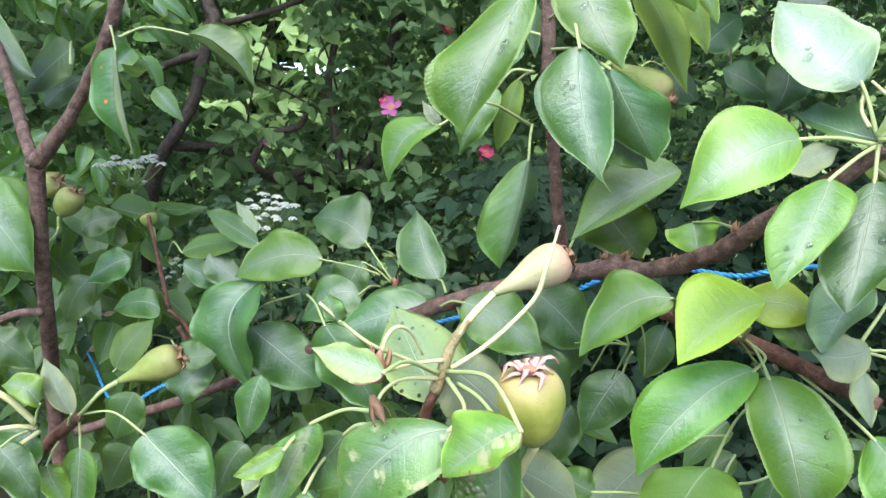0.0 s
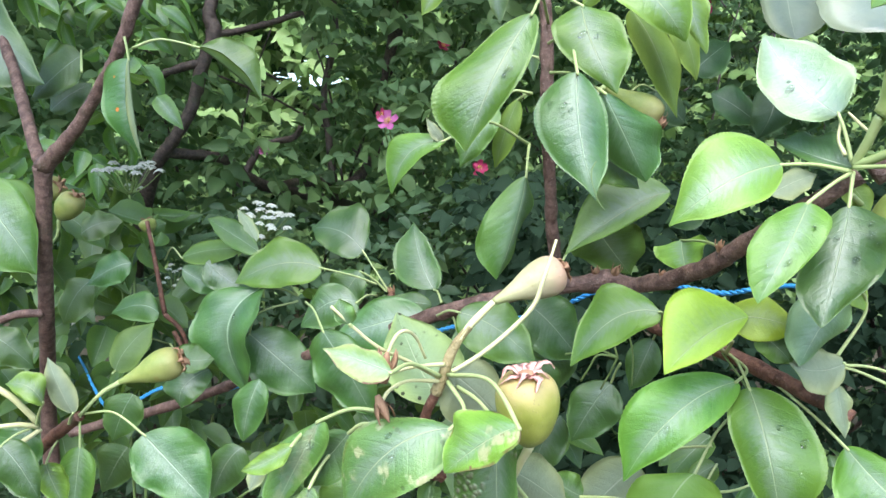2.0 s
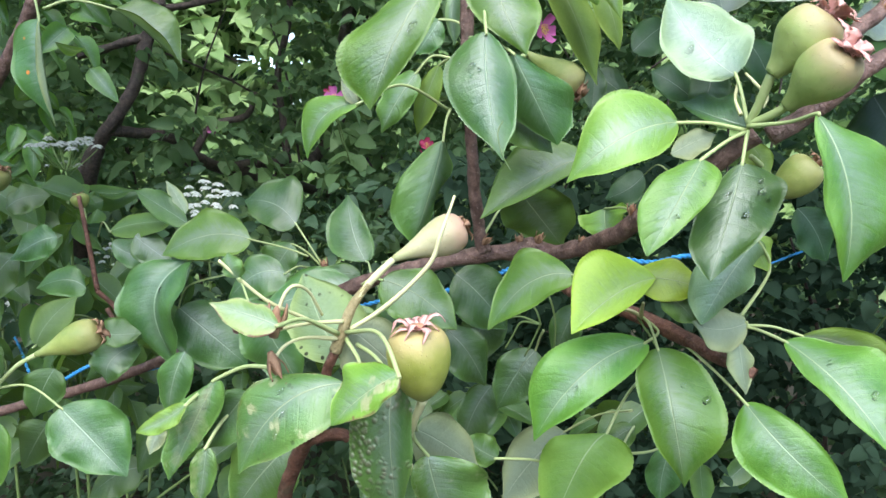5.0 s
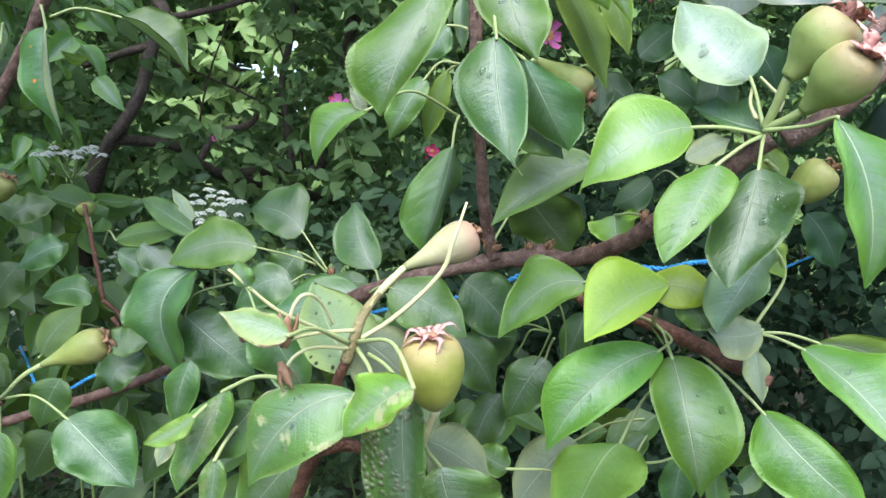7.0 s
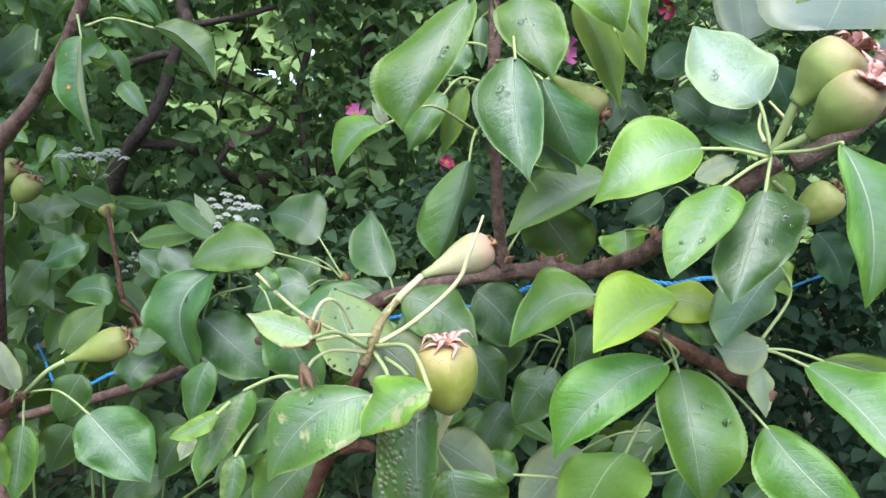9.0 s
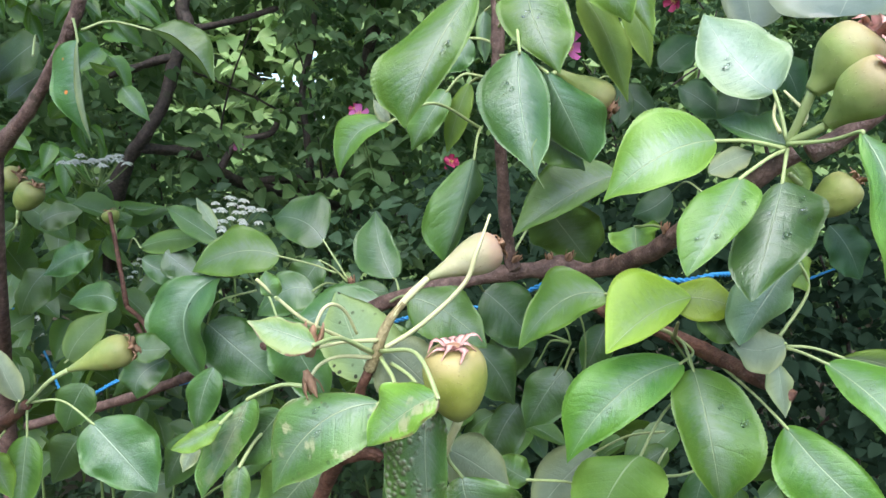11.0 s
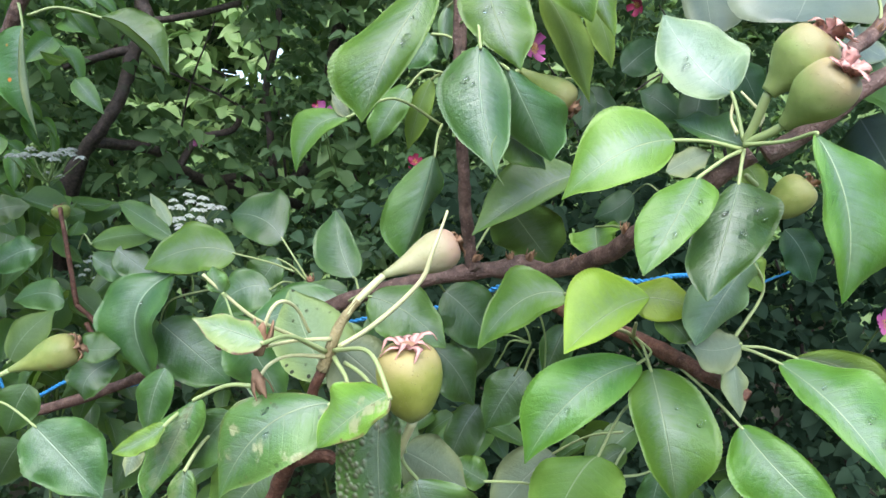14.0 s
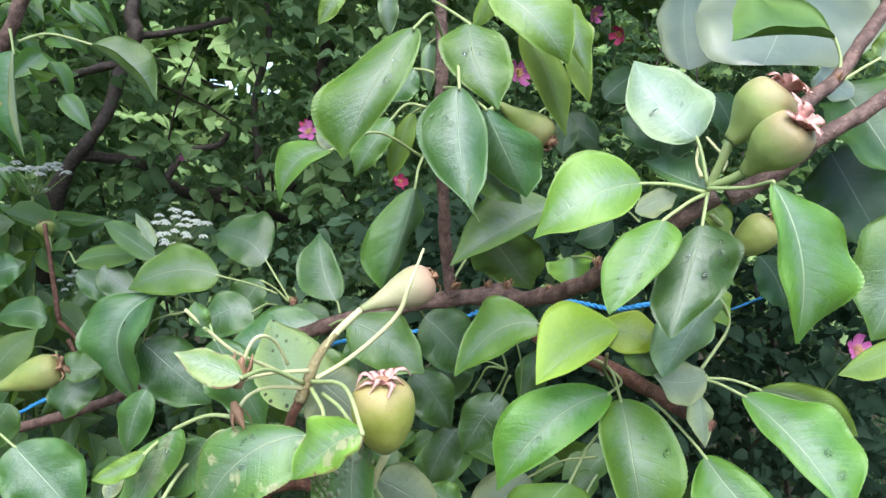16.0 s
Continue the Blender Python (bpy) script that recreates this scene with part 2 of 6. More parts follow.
WHITE = plain("white_petal", (0.50, 0.54, 0.47), (0.76, 0.79, 0.72), 0.6, 300.0, 0.25)
# greyer copy of the white petal, with shade put into its colour
GREYISH = plain("shaded_petal", (0.30, 0.34, 0.30), (0.46, 0.49, 0.44), 0.7, 300.0, 0.25)
PINK = plain("pink_petal", (0.44, 0.07, 0.26), (0.60, 0.22, 0.46), 0.55, 90.0, 0.3)
CERISE = plain("cerise_petal", (0.36, 0.018, 0.09), (0.48, 0.06, 0.15), 0.55, 90.0, 0.25)
STAMEN = plain("stamens", (0.60, 0.42, 0.08), (0.80, 0.60, 0.20), 0.7, 300.0)
HERB = plain("herb_stem", (0.10, 0.17, 0.05), (0.20, 0.28, 0.09), 0.55, 90.0)
BLUE = plain("blue_twine", (0.02, 0.20, 0.50), (0.06, 0.36, 0.70), 0.45, 500.0)
HEDGE_BACKING = plain("hedge_backing", (0.020, 0.050, 0.016), (0.060, 0.130, 0.030), 0.9, 3.0, bump=0.8)
SOIL = plain("soil", (0.030, 0.024, 0.016), (0.075, 0.065, 0.035), 0.9, 9.0, bump=0.8)


def pear_material(name, blush, low=(0.185, 0.245, 0.056), high=(0.280, 0.325, 0.088)):
    g = Graph(name)
    along = g.node("SeparateXYZ", Vector=g.place("UV")).outputs[0]
    place = g.place("Object")
    patch = g.noise(70.0, 4.0, place)
    color = g.mix(g.step(patch, 0.3, 0.7), low, high)
    color = g.mix(g.math("MULTIPLY", g.step(along, 0.35, 0.0), 0.55), color, (0.215, 0.275, 0.100))
    flush = g.math("MULTIPLY", g.step(g.math("ADD", along, g.math("MULTIPLY", g.math("SUBTRACT", patch, 0.5), 0.45)), 0.56, 1.0), blush)
    color = g.mix(flush, color, (0.400, 0.245, 0.170))
    russet = g.step(g.noise(48.0, 3.0, place), 0.68, 0.74)
    color = g.mix(g.math("MULTIPLY", russet, 0.4), color, (0.28, 0.19, 0.06))
    dots = g.step(g.node("TexVoronoi", Vector=place, Scale=520.0).outputs["Distance"], 0.22, 0.10)
    color = g.mix(g.math("MULTIPLY", dots, 0.35), color, (0.26, 0.22, 0.10))
    p = g.node("BsdfPrincipled", Base_Color=color, Roughness=0.5, Normal=g.bump(g.math("ADD", g.math("MULTIPLY", dots, 0.6), g.math("MULTIPLY", g.noise(180.0, 4.0, place), 1.4)), 0.5, 0.0006))
    g.put(p.inputs["Specular IOR Level"], 0.4)
    g.put(p.inputs["Subsurface Weight"], 0.15)
    g.put(p.inputs["Subsurface Radius"], (0.004, 0.004, 0.0015))
    return g.done(p.outputs["BSDF"])


PEAR = {0: pear_material("pear_skin_plain", 0.25), 1: pear_material("pear_skin", 0.5, (0.250, 0.292, 0.048), (0.365, 0.395, 0.085)), 2: pear_material("pear_skin_blushed", 0.6, (0.225, 0.300, 0.085), (0.315, 0.385, 0.125)), 3: pear_material("pear_skin_pale", 0.9, (0.34, 0.335, 0.17), (0.45, 0.42, 0.25))}


def thicket_material(name, deep, light, rough=0.55, share=0.28, specular=0.4):
    g = Graph(name)
    rnd = g.node("NewGeometry").outputs["Random Per Island"]
    n = g.noise(9.0, 3.0, g.place("Object"))
    color = g.mix(g.math("ADD", g.math("MULTIPLY", rnd, 0.75), g.math("MULTIPLY", n, 0.35)), deep, light)
    return g.done(leafy(g, color, rough, g.bump(g.noise(300.0, 2.0, g.place("Object")), 0.3, 0.001), light, share, specular))


ROSE_LEAF = thicket_material("rose_leaves", (0.078, 0.156, 0.064), (0.126, 0.222, 0.094), share=0.42, specular=0.3)
APPLE_LEAF = thicket_material("apple_leaves", (0.070, 0.140, 0.050), (0.165, 0.275, 0.098), share=0.36)
# lightened leaf colour that stands in for daylight on the far hedge
SUNNY_LEAF = thicket_material("daylit_leaves", (0.130, 0.250, 0.075), (0.360, 0.500, 0.200), share=0.4)
# shade of the deep recess is put into this dark leaf colour
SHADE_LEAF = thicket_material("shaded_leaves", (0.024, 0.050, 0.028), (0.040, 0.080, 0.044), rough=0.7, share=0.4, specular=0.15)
HERB_LEAF = thicket_material("herb_leaves", (0.038, 0.080, 0.038), (0.068, 0.135, 0.060))

# ---------------------------------------------------------------- builders
ORIGIN = {}


def anchor(name, at, label, category, group="", kind=""):
    ob = new(name)
    ob.location = at
    ORIGIN[ob.name] = Vector(at)
    return tagged(ob, label, category, group, kind)


def link_mesh(name, at, verts, faces, materials, parent=None, uvs=None, slots=None, label="", smooth=True):
    """One mesh object with its origin at a place of the world; the points are given in the world."""
    at = Vector(at)
    me = bpy.data.meshes.new(name)
    rel = np.asarray(verts, float) - np.array(at)
    me.from_pydata(rel.tolist(), [], faces)
    for m in materials:
        me.materials.append(m)
    if slots is not None:
        me.polygons.foreach_set("material_index", slots)
    if smooth:
        me.polygons.foreach_set("use_smooth", [True] * len(me.polygons))
    if uvs is not None:
        layer = me.uv_layers.new(name="UVMap")
        idx = np.empty(len(me.loops), dtype=np.int32)
        me.loops.foreach_get("vertex_index", idx)
        layer.data.foreach_set("uv", np.asarray(uvs, np.float32)[idx].ravel())
    me.update()
    ob = new(name, me)
    ob.location = at if parent is None else at - ORIGIN[parent.name]
    if parent is not None:
        ob.parent = parent
    ORIGIN[ob.name] = at
    if label:
        ob["label"] = label
    return ob


def spline(points, steps):
    """A smooth line through points of any dimension."""
    p = np.asarray(points, float)
    p = np.vstack([2 * p[0] - p[1], p, 2 * p[-1] - p[-2]])
    out = []
    for i in range(1, len(p) - 2):
        a, b, c, d = p[i - 1], p[i], p[i + 1], p[i + 2]
        for s in np.linspace(0, 1, steps, endpoint=False):
            out.append(0.5 * (2 * b + (c - a) * s + (2 * a - 5 * b + 4 * c - d) * s * s + (3 * b - a - 3 * c + d) * s**3))
    out.append(p[-2])
    return np.array(out)


def tube_mesh(line, radii, sides=8, rough=0.0, seed=0.0):
    """Rings round a line; closed at both ends."""
    line = np.asarray(line, float)
    t = np.gradient(line, axis=0)
    t /= np.linalg.norm(t, axis=1)[:, None] + 1e-12
    ref = np.array([0.0, 0.0, 1.0]) if abs(t[0][2]) < 0.8 else np.array([1.0, 0.0, 0.0])
    verts, faces = [], []
    for i, (c, r) in enumerate(zip(line, radii)):
        a = np.cross(t[i], ref)
        a /= np.linalg.norm(a) + 1e-12
        b = np.cross(t[i], a)
        ref = np.cross(a, t[i])
        for k in range(sides):
            w = 2 * math.pi * k / sides
            d = a * math.cos(w) + b * math.sin(w)
            rr = r
            if rough:
                q = c + d * r
                rr = r * (1 + rough * noise.noise(Vector(q * 90.0) + Vector((seed, 0, 0))) + 0.5 * rough * noise.noise(Vector(q * 260.0)))
            verts.append(c + d * rr)
    n = len(line)
    for i in range(n - 1):
        for k in range(sides):
            k2 = (k + 1) % sides
            faces.append((i * sides + k, i * sides + k2, (i + 1) * sides + k2, (i + 1) * sides + k))
    faces.append(tuple(range(sides))[::-1])
    faces.append(tuple((n - 1) * sides + k for k in range(sides)))
    return verts, faces


def water_material():
    g = Graph("water")
    p = g.node("BsdfPrincipled", Base_Color=(1.0, 1.0, 1.0), Roughness=0.02, IOR=1.33)
    g.put(p.inputs["Transmission Weight"], 1.0)
    return g.done(p.outputs["BSDF"])


WATER = water_material()


def tube(name, rows, parent, material, sides=10, steps=6, rough=0.0, label="", at=None):
    """rows: x, y, z, radius."""
    s = spline(rows, steps)
    verts, faces = tube_mesh(s[:, :3], np.maximum(s[:, 3], 0.0002), sides, rough, seed=rows[0][0] * 50)
    return link_mesh(name, at or rows[0][:3], verts, faces, [material], parent, label=label)


# ---------------------------------------------------------------- the ground
def ground():
    n = 90
    xs = np.concatenate([np.linspace(-400, -6, 12), np.linspace(-5, 5, n - 24), np.linspace(6, 400, 12)])
    ys = np.concatenate([np.linspace(-400, -4, 12), np.linspace(-3, 8, n - 24), np.linspace(9, 400, 12)])
    verts = [(x, y, 0.05 * noise.noise(Vector((x * 0.9, y * 0.9, 0))) + 0.02 * noise.noise(Vector((x * 5, y * 5, 3)))) for y in ys for x in xs]
    k = len(xs)
    faces = [(j * k + i, j * k + i + 1, (j + 1) * k + i + 1, (j + 1) * k + i) for j in range(len(ys) - 1) for i in range(k - 1)]
    tagged(link_mesh("ground", (0, 0, 0), verts, faces, [SOIL]), "dark bare garden soil under the trees and shrubs", "ground", kind="structure")


ground()

# ---------------------------------------------------------------- the pear tree
pear_tree = anchor("pear_tree", (-0.40, 0.80, 0.0), "pear tree in leaf with wet green leaves and small unripe pears", "tree")


def branch(rows, tone="bark", knobs=0, label=""):
    ob = tube("branch", rows, pear_tree, BARK[tone], 14, 8, 0.24 if knobs else 0.18, label)
    return ob


def trunk(rows):
    x, y, z, r = rows[-1]
    rows = rows + [(x - 0.01, y + 0.03, z - 0.25, r * 1.3), (x - 0.02, y + 0.05, 0.45, r * 1.6), (-0.40, 0.80, 0.05, r * 2.0), (-0.40, 0.80, -0.1, r * 2.4)]
    return tube("trunk", rows, pear_tree, BARK["bark"], 16, 8, 0.12)


def blade(base, mid, tip, left, right, nu, nh, cup, curl, wave, broad, seed, peak=None, point=0.4, blunt=0.6):
    """The points of one leaf blade: a bent midrib with a half blade on each side.
    peak: how far along each half is widest; point: how drawn out the tip is; blunt: how round the base (low is rounder)."""
    rnd = random.Random(seed)
    base, mid, tip, left, right = (np.array(p, float) for p in (base, mid, tip, left, right))
    axis = (tip - base) / (np.linalg.norm(tip - base) + 1e-9)
    if peak is None:
        left = left - axis * (0.5 * float(left @ axis))
        right = right - axis * (0.5 * float(right @ axis))
    ctrl = 2 * mid - (base + tip) / 2
    a, b = (0.42, 0.50) if broad else (rnd.uniform(0.50, 0.58), rnd.uniform(0.70, 0.82))
    ph, fr = rnd.uniform(0, 6.3), rnd.uniform(1.6, 2.6)
    if peak is None:
        cup, wave = cup * rnd.uniform(0.6, 2.2), wave * rnd.uniform(0.8, 1.7)
    u = np.linspace(0, 1, nu + 1)[:, None]
    c = (1 - u) ** 2 * base + 2 * u * (1 - u) * ctrl + u * u * tip
    d = 2 * (1 - u) * (ctrl - base) + 2 * u * (tip - ctrl)
    d /= np.linalg.norm(d, axis=1, keepdims=True) + 1e-9
    u = u[:, 0]
    halves = []
    for side, sign, at in ((left, -1, 0), (right, 1, 1)):
        if peak is None:
            w = u**a * (1 - u) ** b / ((a / (a + b)) ** a * (b / (a + b)) ** b)
            if not broad:
                p = np.clip((u - 0.76) / 0.24, 0, 1)
                w *= 1 - 0.42 * p * p * (3 - 2 * p)
        else:
            p = peak[at]
            rise = np.sin(np.pi / 2 * np.clip(u / p, 0, 1)) ** blunt
            y = np.clip((u - p) / (1 - p), 0, 1)
            fall = np.maximum(np.cos(np.pi / 2 * y), 0) ** 0.85
            q = np.clip((y - 0.55) / 0.45, 0, 1)
            w = np.where(u < p, rise, fall * (1 - point * q * q * (3 - 2 * q)))
            k = np.hanning(13)
            w = np.where((u < 0.10) | (u > 0.93), w, np.convolve(np.pad(w, 6, "edge"), k / k.sum(), "valid"))
        w = w + 0.004
        tooth = np.where(np.arange(nu + 1) % 3 == 0, -0.012, 0.004)[:, None] * (np.arange(nh + 1) == nh)[None, 0 if sign > 0 else 1:]
        size = np.linalg.norm(side)
        n = np.cross(d, side) if sign < 0 else np.cross(side, d)
        n /= np.linalg.norm(n, axis=1, keepdims=True) + 1e-9
        s = np.arange(0 if sign > 0 else 1, nh + 1) / nh
        s = s if sign > 0 else s[::-1]
        tooth = tooth if sign > 0 else tooth[:, ::-1]
        ww, ss = w[:, None], s[None, :]
        ripple = wave * size * ss**2 * np.sin(6.283 * fr * u + ph + (1.3 if sign < 0 else 0.0))[:, None] * np.sqrt(ww)
        if peak is None:
            lift = cup * size * ww * (ss - 0.55 * ss * ss) * 1.3 + ripple - curl * size * ww * ss**3
            ahead = size * 0.10 * ww * ss * (1 - u)[:, None]
        else:
            lift = cup * 1.8 * size * ww * ss * (1 - ss) + ripple
            ahead = 0.0 * ww * ss
        pts = c[:, None, :] + side * (ww * ss * (1 + tooth))[:, :, None] + n[:, None, :] * lift[:, :, None] + d[:, None, :] * ahead[:, :, None]
        halves.append((pts, np.broadcast_to(0.5 + 0.5 * sign * ss, ww.shape[:1] + ss.shape[1:])))
    pts = np.concatenate([halves[0][0], halves[1][0]], axis=1)
    v = np.concatenate([halves[0][1], halves[1][1]], axis=1)
    return pts.reshape(-1, 3), np.stack([np.broadcast_to(u[:, None], v.shape), v], axis=2).reshape(-1, 2)


def drop(owner, at, size, facing):
    """A flattened bead of rain water on a leaf."""
    n = Vector(facing).normalized()
    s1 = n.orthogonal().normalized()
    s2 = n.cross(s1)
    verts, faces, rings, sides = [], [], 6, 12
    for i in range(rings + 1):
        a = math.pi * i / rings
        for k in range(sides):
            w = 6.2832 * k / sides
            p = (s1 * math.cos(w) * (1 + 0.18 * math.sin(2 * w + 900 * size)) + s2 * math.sin(w) * 0.66) * math.sin(a) * size + n * math.cos(a) * size * (0.58 if a < 1.571 else 0.05)
            verts.append(tuple(Vector(at) + p))
    for i in range(rings):
        for k in range(sides):
            k2 = (k + 1) % sides
            faces.append((i * sides + k, (i + 1) * sides + k, (i + 1) * sides + k2, i * sides + k2))
    link_mesh("water_drop", at, verts, faces, [WATER], owner, label="clear rain drop")


def leaf(base, mid, tip, left, right, tone, node=None, via=None, cup=0.11, curl=0.02, wave=0.085, broad=0, drops=(), label="", peak=None, point=0.4, blunt=0.6):
    """One leaf with two faces and a thin edge, and its stalk back to the node on the twig."""
    nu, nh = (96, 6) if peak else (45, 5)
    seed = int(abs(base[0] * 7919 + base[1] * 104729 + base[2] * 1299709) * 100)
    pts, uv = blade(base, mid, tip, left, right, nu, nh, cup, curl, wave, broad, seed, peak, point, blunt)
    k = 2 * nh + 1
    grid = pts.reshape(nu + 1, k, 3)
    nrm = np.cross(np.gradient(grid, axis=0), np.gradient(grid, axis=1))
    nrm = -nrm / (np.linalg.norm(nrm, axis=2, keepdims=True) + 1e-12)
    low = (grid - nrm * 0.0003).reshape(-1, 3)
    n = len(pts)
    verts = np.vstack([pts, low])
    faces, slots = [], []
    for i in range(nu):
        for j in range(k - 1):
            q = (i * k + j, i * k + j + 1, (i + 1) * k + j + 1, (i + 1) * k + j)
            faces += [q, tuple(n + x for x in reversed(q))]
            slots += [0, 1]
        for j in (0, k - 1):
            q = (i * k + j, (i + 1) * k + j, n + (i + 1) * k + j, n + i * k + j)
            faces.append(q if j else q[::-1])
            slots.append(0)
    ob = link_mesh("leaf", base, verts, faces, [LEAF[tone], UNDER.get(tone, UNDER["green"])], pear_tree, np.vstack([uv, uv]), slots, label)
    for u, v, size in drops:
        i, j = round(u * nu), round((0.5 + 0.5 * v) * (k - 1))
        drop(ob, tuple(grid[i, j]), size, nrm[i, j])
    if node is not None:
        b, q = np.array(base), np.array(node)
        m = np.array(via) if via is not None else (b + q) / 2 + np.array((0, 0, 0.08)) * np.linalg.norm(b - q)
        into = b + (np.array(mid) - b) * 0.05
        rows = [(*q, 0.0011), (*m, 0.0009), (*b, 0.0009), (*into, 0.0006)]
        tube("petiole", rows, ob, PETIOLE, 7, 7, at=tuple(base))
    return ob


def strip(name, at, line, widths, normal, material, parent, thick=0.0004):
    """A thin tapering band along a line, closed all round."""
    line = np.asarray(line, float)
    t = np.gradient(line, axis=0)
    verts, faces = [], []
    for c, w, d in zip(line, widths, t):
        a = np.cross(d, normal)
        a /= np.linalg.norm(a) + 1e-12
        n = np.cross(a, d)
        n /= np.linalg.norm(n) + 1e-12
        verts += [c - a * w - n * thick * 0.2, c + n * thick, c + a * w - n * thick * 0.2, c - n * thick]
    for i in range(len(line) - 1):
        for j in range(4):
            j2 = (j + 1) % 4
            faces.append((i * 4 + j, i * 4 + j2, i * 4 + 4 + j2, i * 4 + 4 + j))
    faces += [(3, 2, 1, 0), tuple(len(line) * 4 - 4 + j for j in range(4))]
    return link_mesh(name, at, verts, faces, [material], parent)


def pear(neck, end, radius, stalk=(), blush=0.3, petals=0, dry=0, thick=1.2, pale=0, full=0, ribbon=0, label="small unripe green pear"):
    neck, end = np.array(neck), np.array(end)
    axis = end - neck
    length = np.linalg.norm(axis)
    axis = axis / length
    a = np.cross(axis, (0.3, 0.2, 0.93))
    a /= np.linalg.norm(a)
    b = np.cross(axis, a)
    slim = length / (2 * radius) > 1.33
    s_key = [0, 0.05, 0.18, 0.34, 0.52, 0.68, 0.82, 0.93, 0.985, 1.0]
    r_key = [0.15, 0.20, 0.32, 0.52, 0.80, 0.97, 1.0, 0.86, 0.62, 0.36] if slim else [0.13, 0.30, 0.62, 0.83, 0.96, 1.0, 0.95, 0.80, 0.60, 0.44]
    if full:
        r_key = [0.27, 0.31, 0.44, 0.70, 0.95, 1.0, 0.95, 0.82, 0.64, 0.48]
    rings, sides = 30, 28
    sp = spline(list(zip(s_key, r_key)), 12)
    seed = neck[0] * 37
    verts, faces, uv = [], [], []
    for i in range(rings + 1):
        s = i / rings
        s = 1 - (1 - s) ** 1.25
        r = radius * np.interp(s, sp[:, 0], sp[:, 1])
        for k in range(sides):
            w = 2 * math.pi * k / sides
            d = a * math.cos(w) + b * math.sin(w)
            p = neck + axis * (s * length) + d * r
            r2 = r * (1 + 0.05 * noise.noise(Vector(p * 45.0) + Vector((seed, 0, 0))) + 0.012 * math.cos(5 * w) * s)
            verts.append(neck + axis * (s * length) + d * r2)
            uv.append((s, k / sides))
    for i in range(rings):
        for k in range(sides):
            k2 = (k + 1) % sides
            faces.append((i * sides + k, i * sides + k2, (i + 1) * sides + k2, (i + 1) * sides + k))
    faces.append(tuple(range(sides))[::-1])
    faces.append(tuple(rings * sides + k for k in range(sides)))
    skin = PEAR[3 if pale else 2 if blush > 0.75 else 1 if blush > 0.4 else 0]
    ob = link_mesh("pear", tuple(neck), verts, faces, [skin], pear_tree, uv, label=label)
    if len(stalk):
        n = len(stalk)
        rows = [(*p, (0.0012 + 0.0004 * thick * (1 - i / n)) if i else radius * 0.16) for i, p in enumerate(stalk)]
        tube("stalk", rows, ob, STALK_PALE if pale or ribbon else PETIOLE, 9, 8, 0.1, at=tuple(neck))
    rnd = random.Random(int(abs(seed) * 1000))
    count = petals or 5
    mat = PINK_DRY if petals else DRY
    reach = radius * (0.70 if ribbon else 0.86 if petals else 0.72 if dry else 0.7)
    for k in range(count):
        w = 2 * math.pi * (k + rnd.uniform(-0.25, 0.25)) / count
        d = a * math.cos(w) + b * math.sin(w)
        start = end - axis * radius * 0.04 + d * radius * 0.16
        out = rnd.uniform(0.55, 1.0)
        up = rnd.uniform(0.15, 0.55)
        pts = [start, start + d * reach * 0.4 * out + axis * reach * up, start + d * reach * 0.85 * out + axis * reach * (up + 0.05), start + d * reach * 1.1 * out + axis * reach * (up - rnd.uniform(-0.15, 0.45))]
        if ribbon:
            pts[3] = pts[2] + d * reach * 0.25 - axis * reach * rnd.uniform(0.15, 0.7) + np.cross(axis, d) * reach * rnd.uniform(-0.4, 0.4)
        line = spline(pts, 4)
        wid = [radius * (0.20 if ribbon else 0.30 if petals else 0.32 if dry else 0.17) * (1 + 0.35 * math.sin(i * 2.1 + k)) * (1 - (i / (len(line) - 1)) ** 1.6) + 0.0002 for i in range(len(line))]
        strip("sepal", tuple(start), line, wid, axis, mat, ob, 0.00025)
    ring = [(*(end - axis * radius * 0.06), radius * 0.30), (*(end + axis * radius * 0.05), radius * 0.27), (*(end + axis * radius * 0.13), radius * 0.10)]
    tube("calyx", ring, ob, DRY, 12, 4, 0.25, at=tuple(end))
    return ob



def dry_stalk(rows, tone=0):
    """A bare leaf stalk that has lost its blade."""
    return tube("bare_stalk", rows, pear_tree, (STALK_PALE, DRY, HERB)[tone], 8, 7, 0.12, "bare leaf stalk without its blade")


def dry_bud(at, size, head):
    """A shrivelled brown bud of overlapping scales."""
    at, head = Vector(at), Vector(head).normalized()
    ob = tube("dry_bud", [(*(at - head * size * 0.6), size * 0.16), (*at, size * 0.34), (*(at + head * size * 0.5), size * 0.22), (*(at + head * size * 0.8), size * 0.05)], pear_tree, DRY, 9, 5, 0.5, "shrivelled brown bud", at=tuple(at))
    s1 = head.orthogonal().normalized()
    s2 = head.cross(s1)
    for k in range(4):
        d = s1 * math.cos(k * 1.7) + s2 * math.sin(k * 1.7)
        line = spline([at - head * size * 0.2 + d * size * 0.2, at + head * size * 0.3 + d * size * 0.45, at + head * size * 0.9 + d * size * 0.5], 4)
        strip("scale", tuple(at), line, [size * 0.24 * (1 - (i / 8) ** 2) + 0.0002 for i in range(9)], head, DRY, ob, 0.0003)



# the left stem and its arms
trunk([(-0.3468, 0.5666, 1.2946, 0.0084), (-0.3510, 0.5730, 1.2649, 0.0066), (-0.3608, 0.5874, 1.2177, 0.0064), (-0.3807, 0.6199, 1.1523, 0.0071), (-0.4124, 0.6724, 1.0846, 0.0077), (-0.4548, 0.7414, 0.9867, 0.0089)])
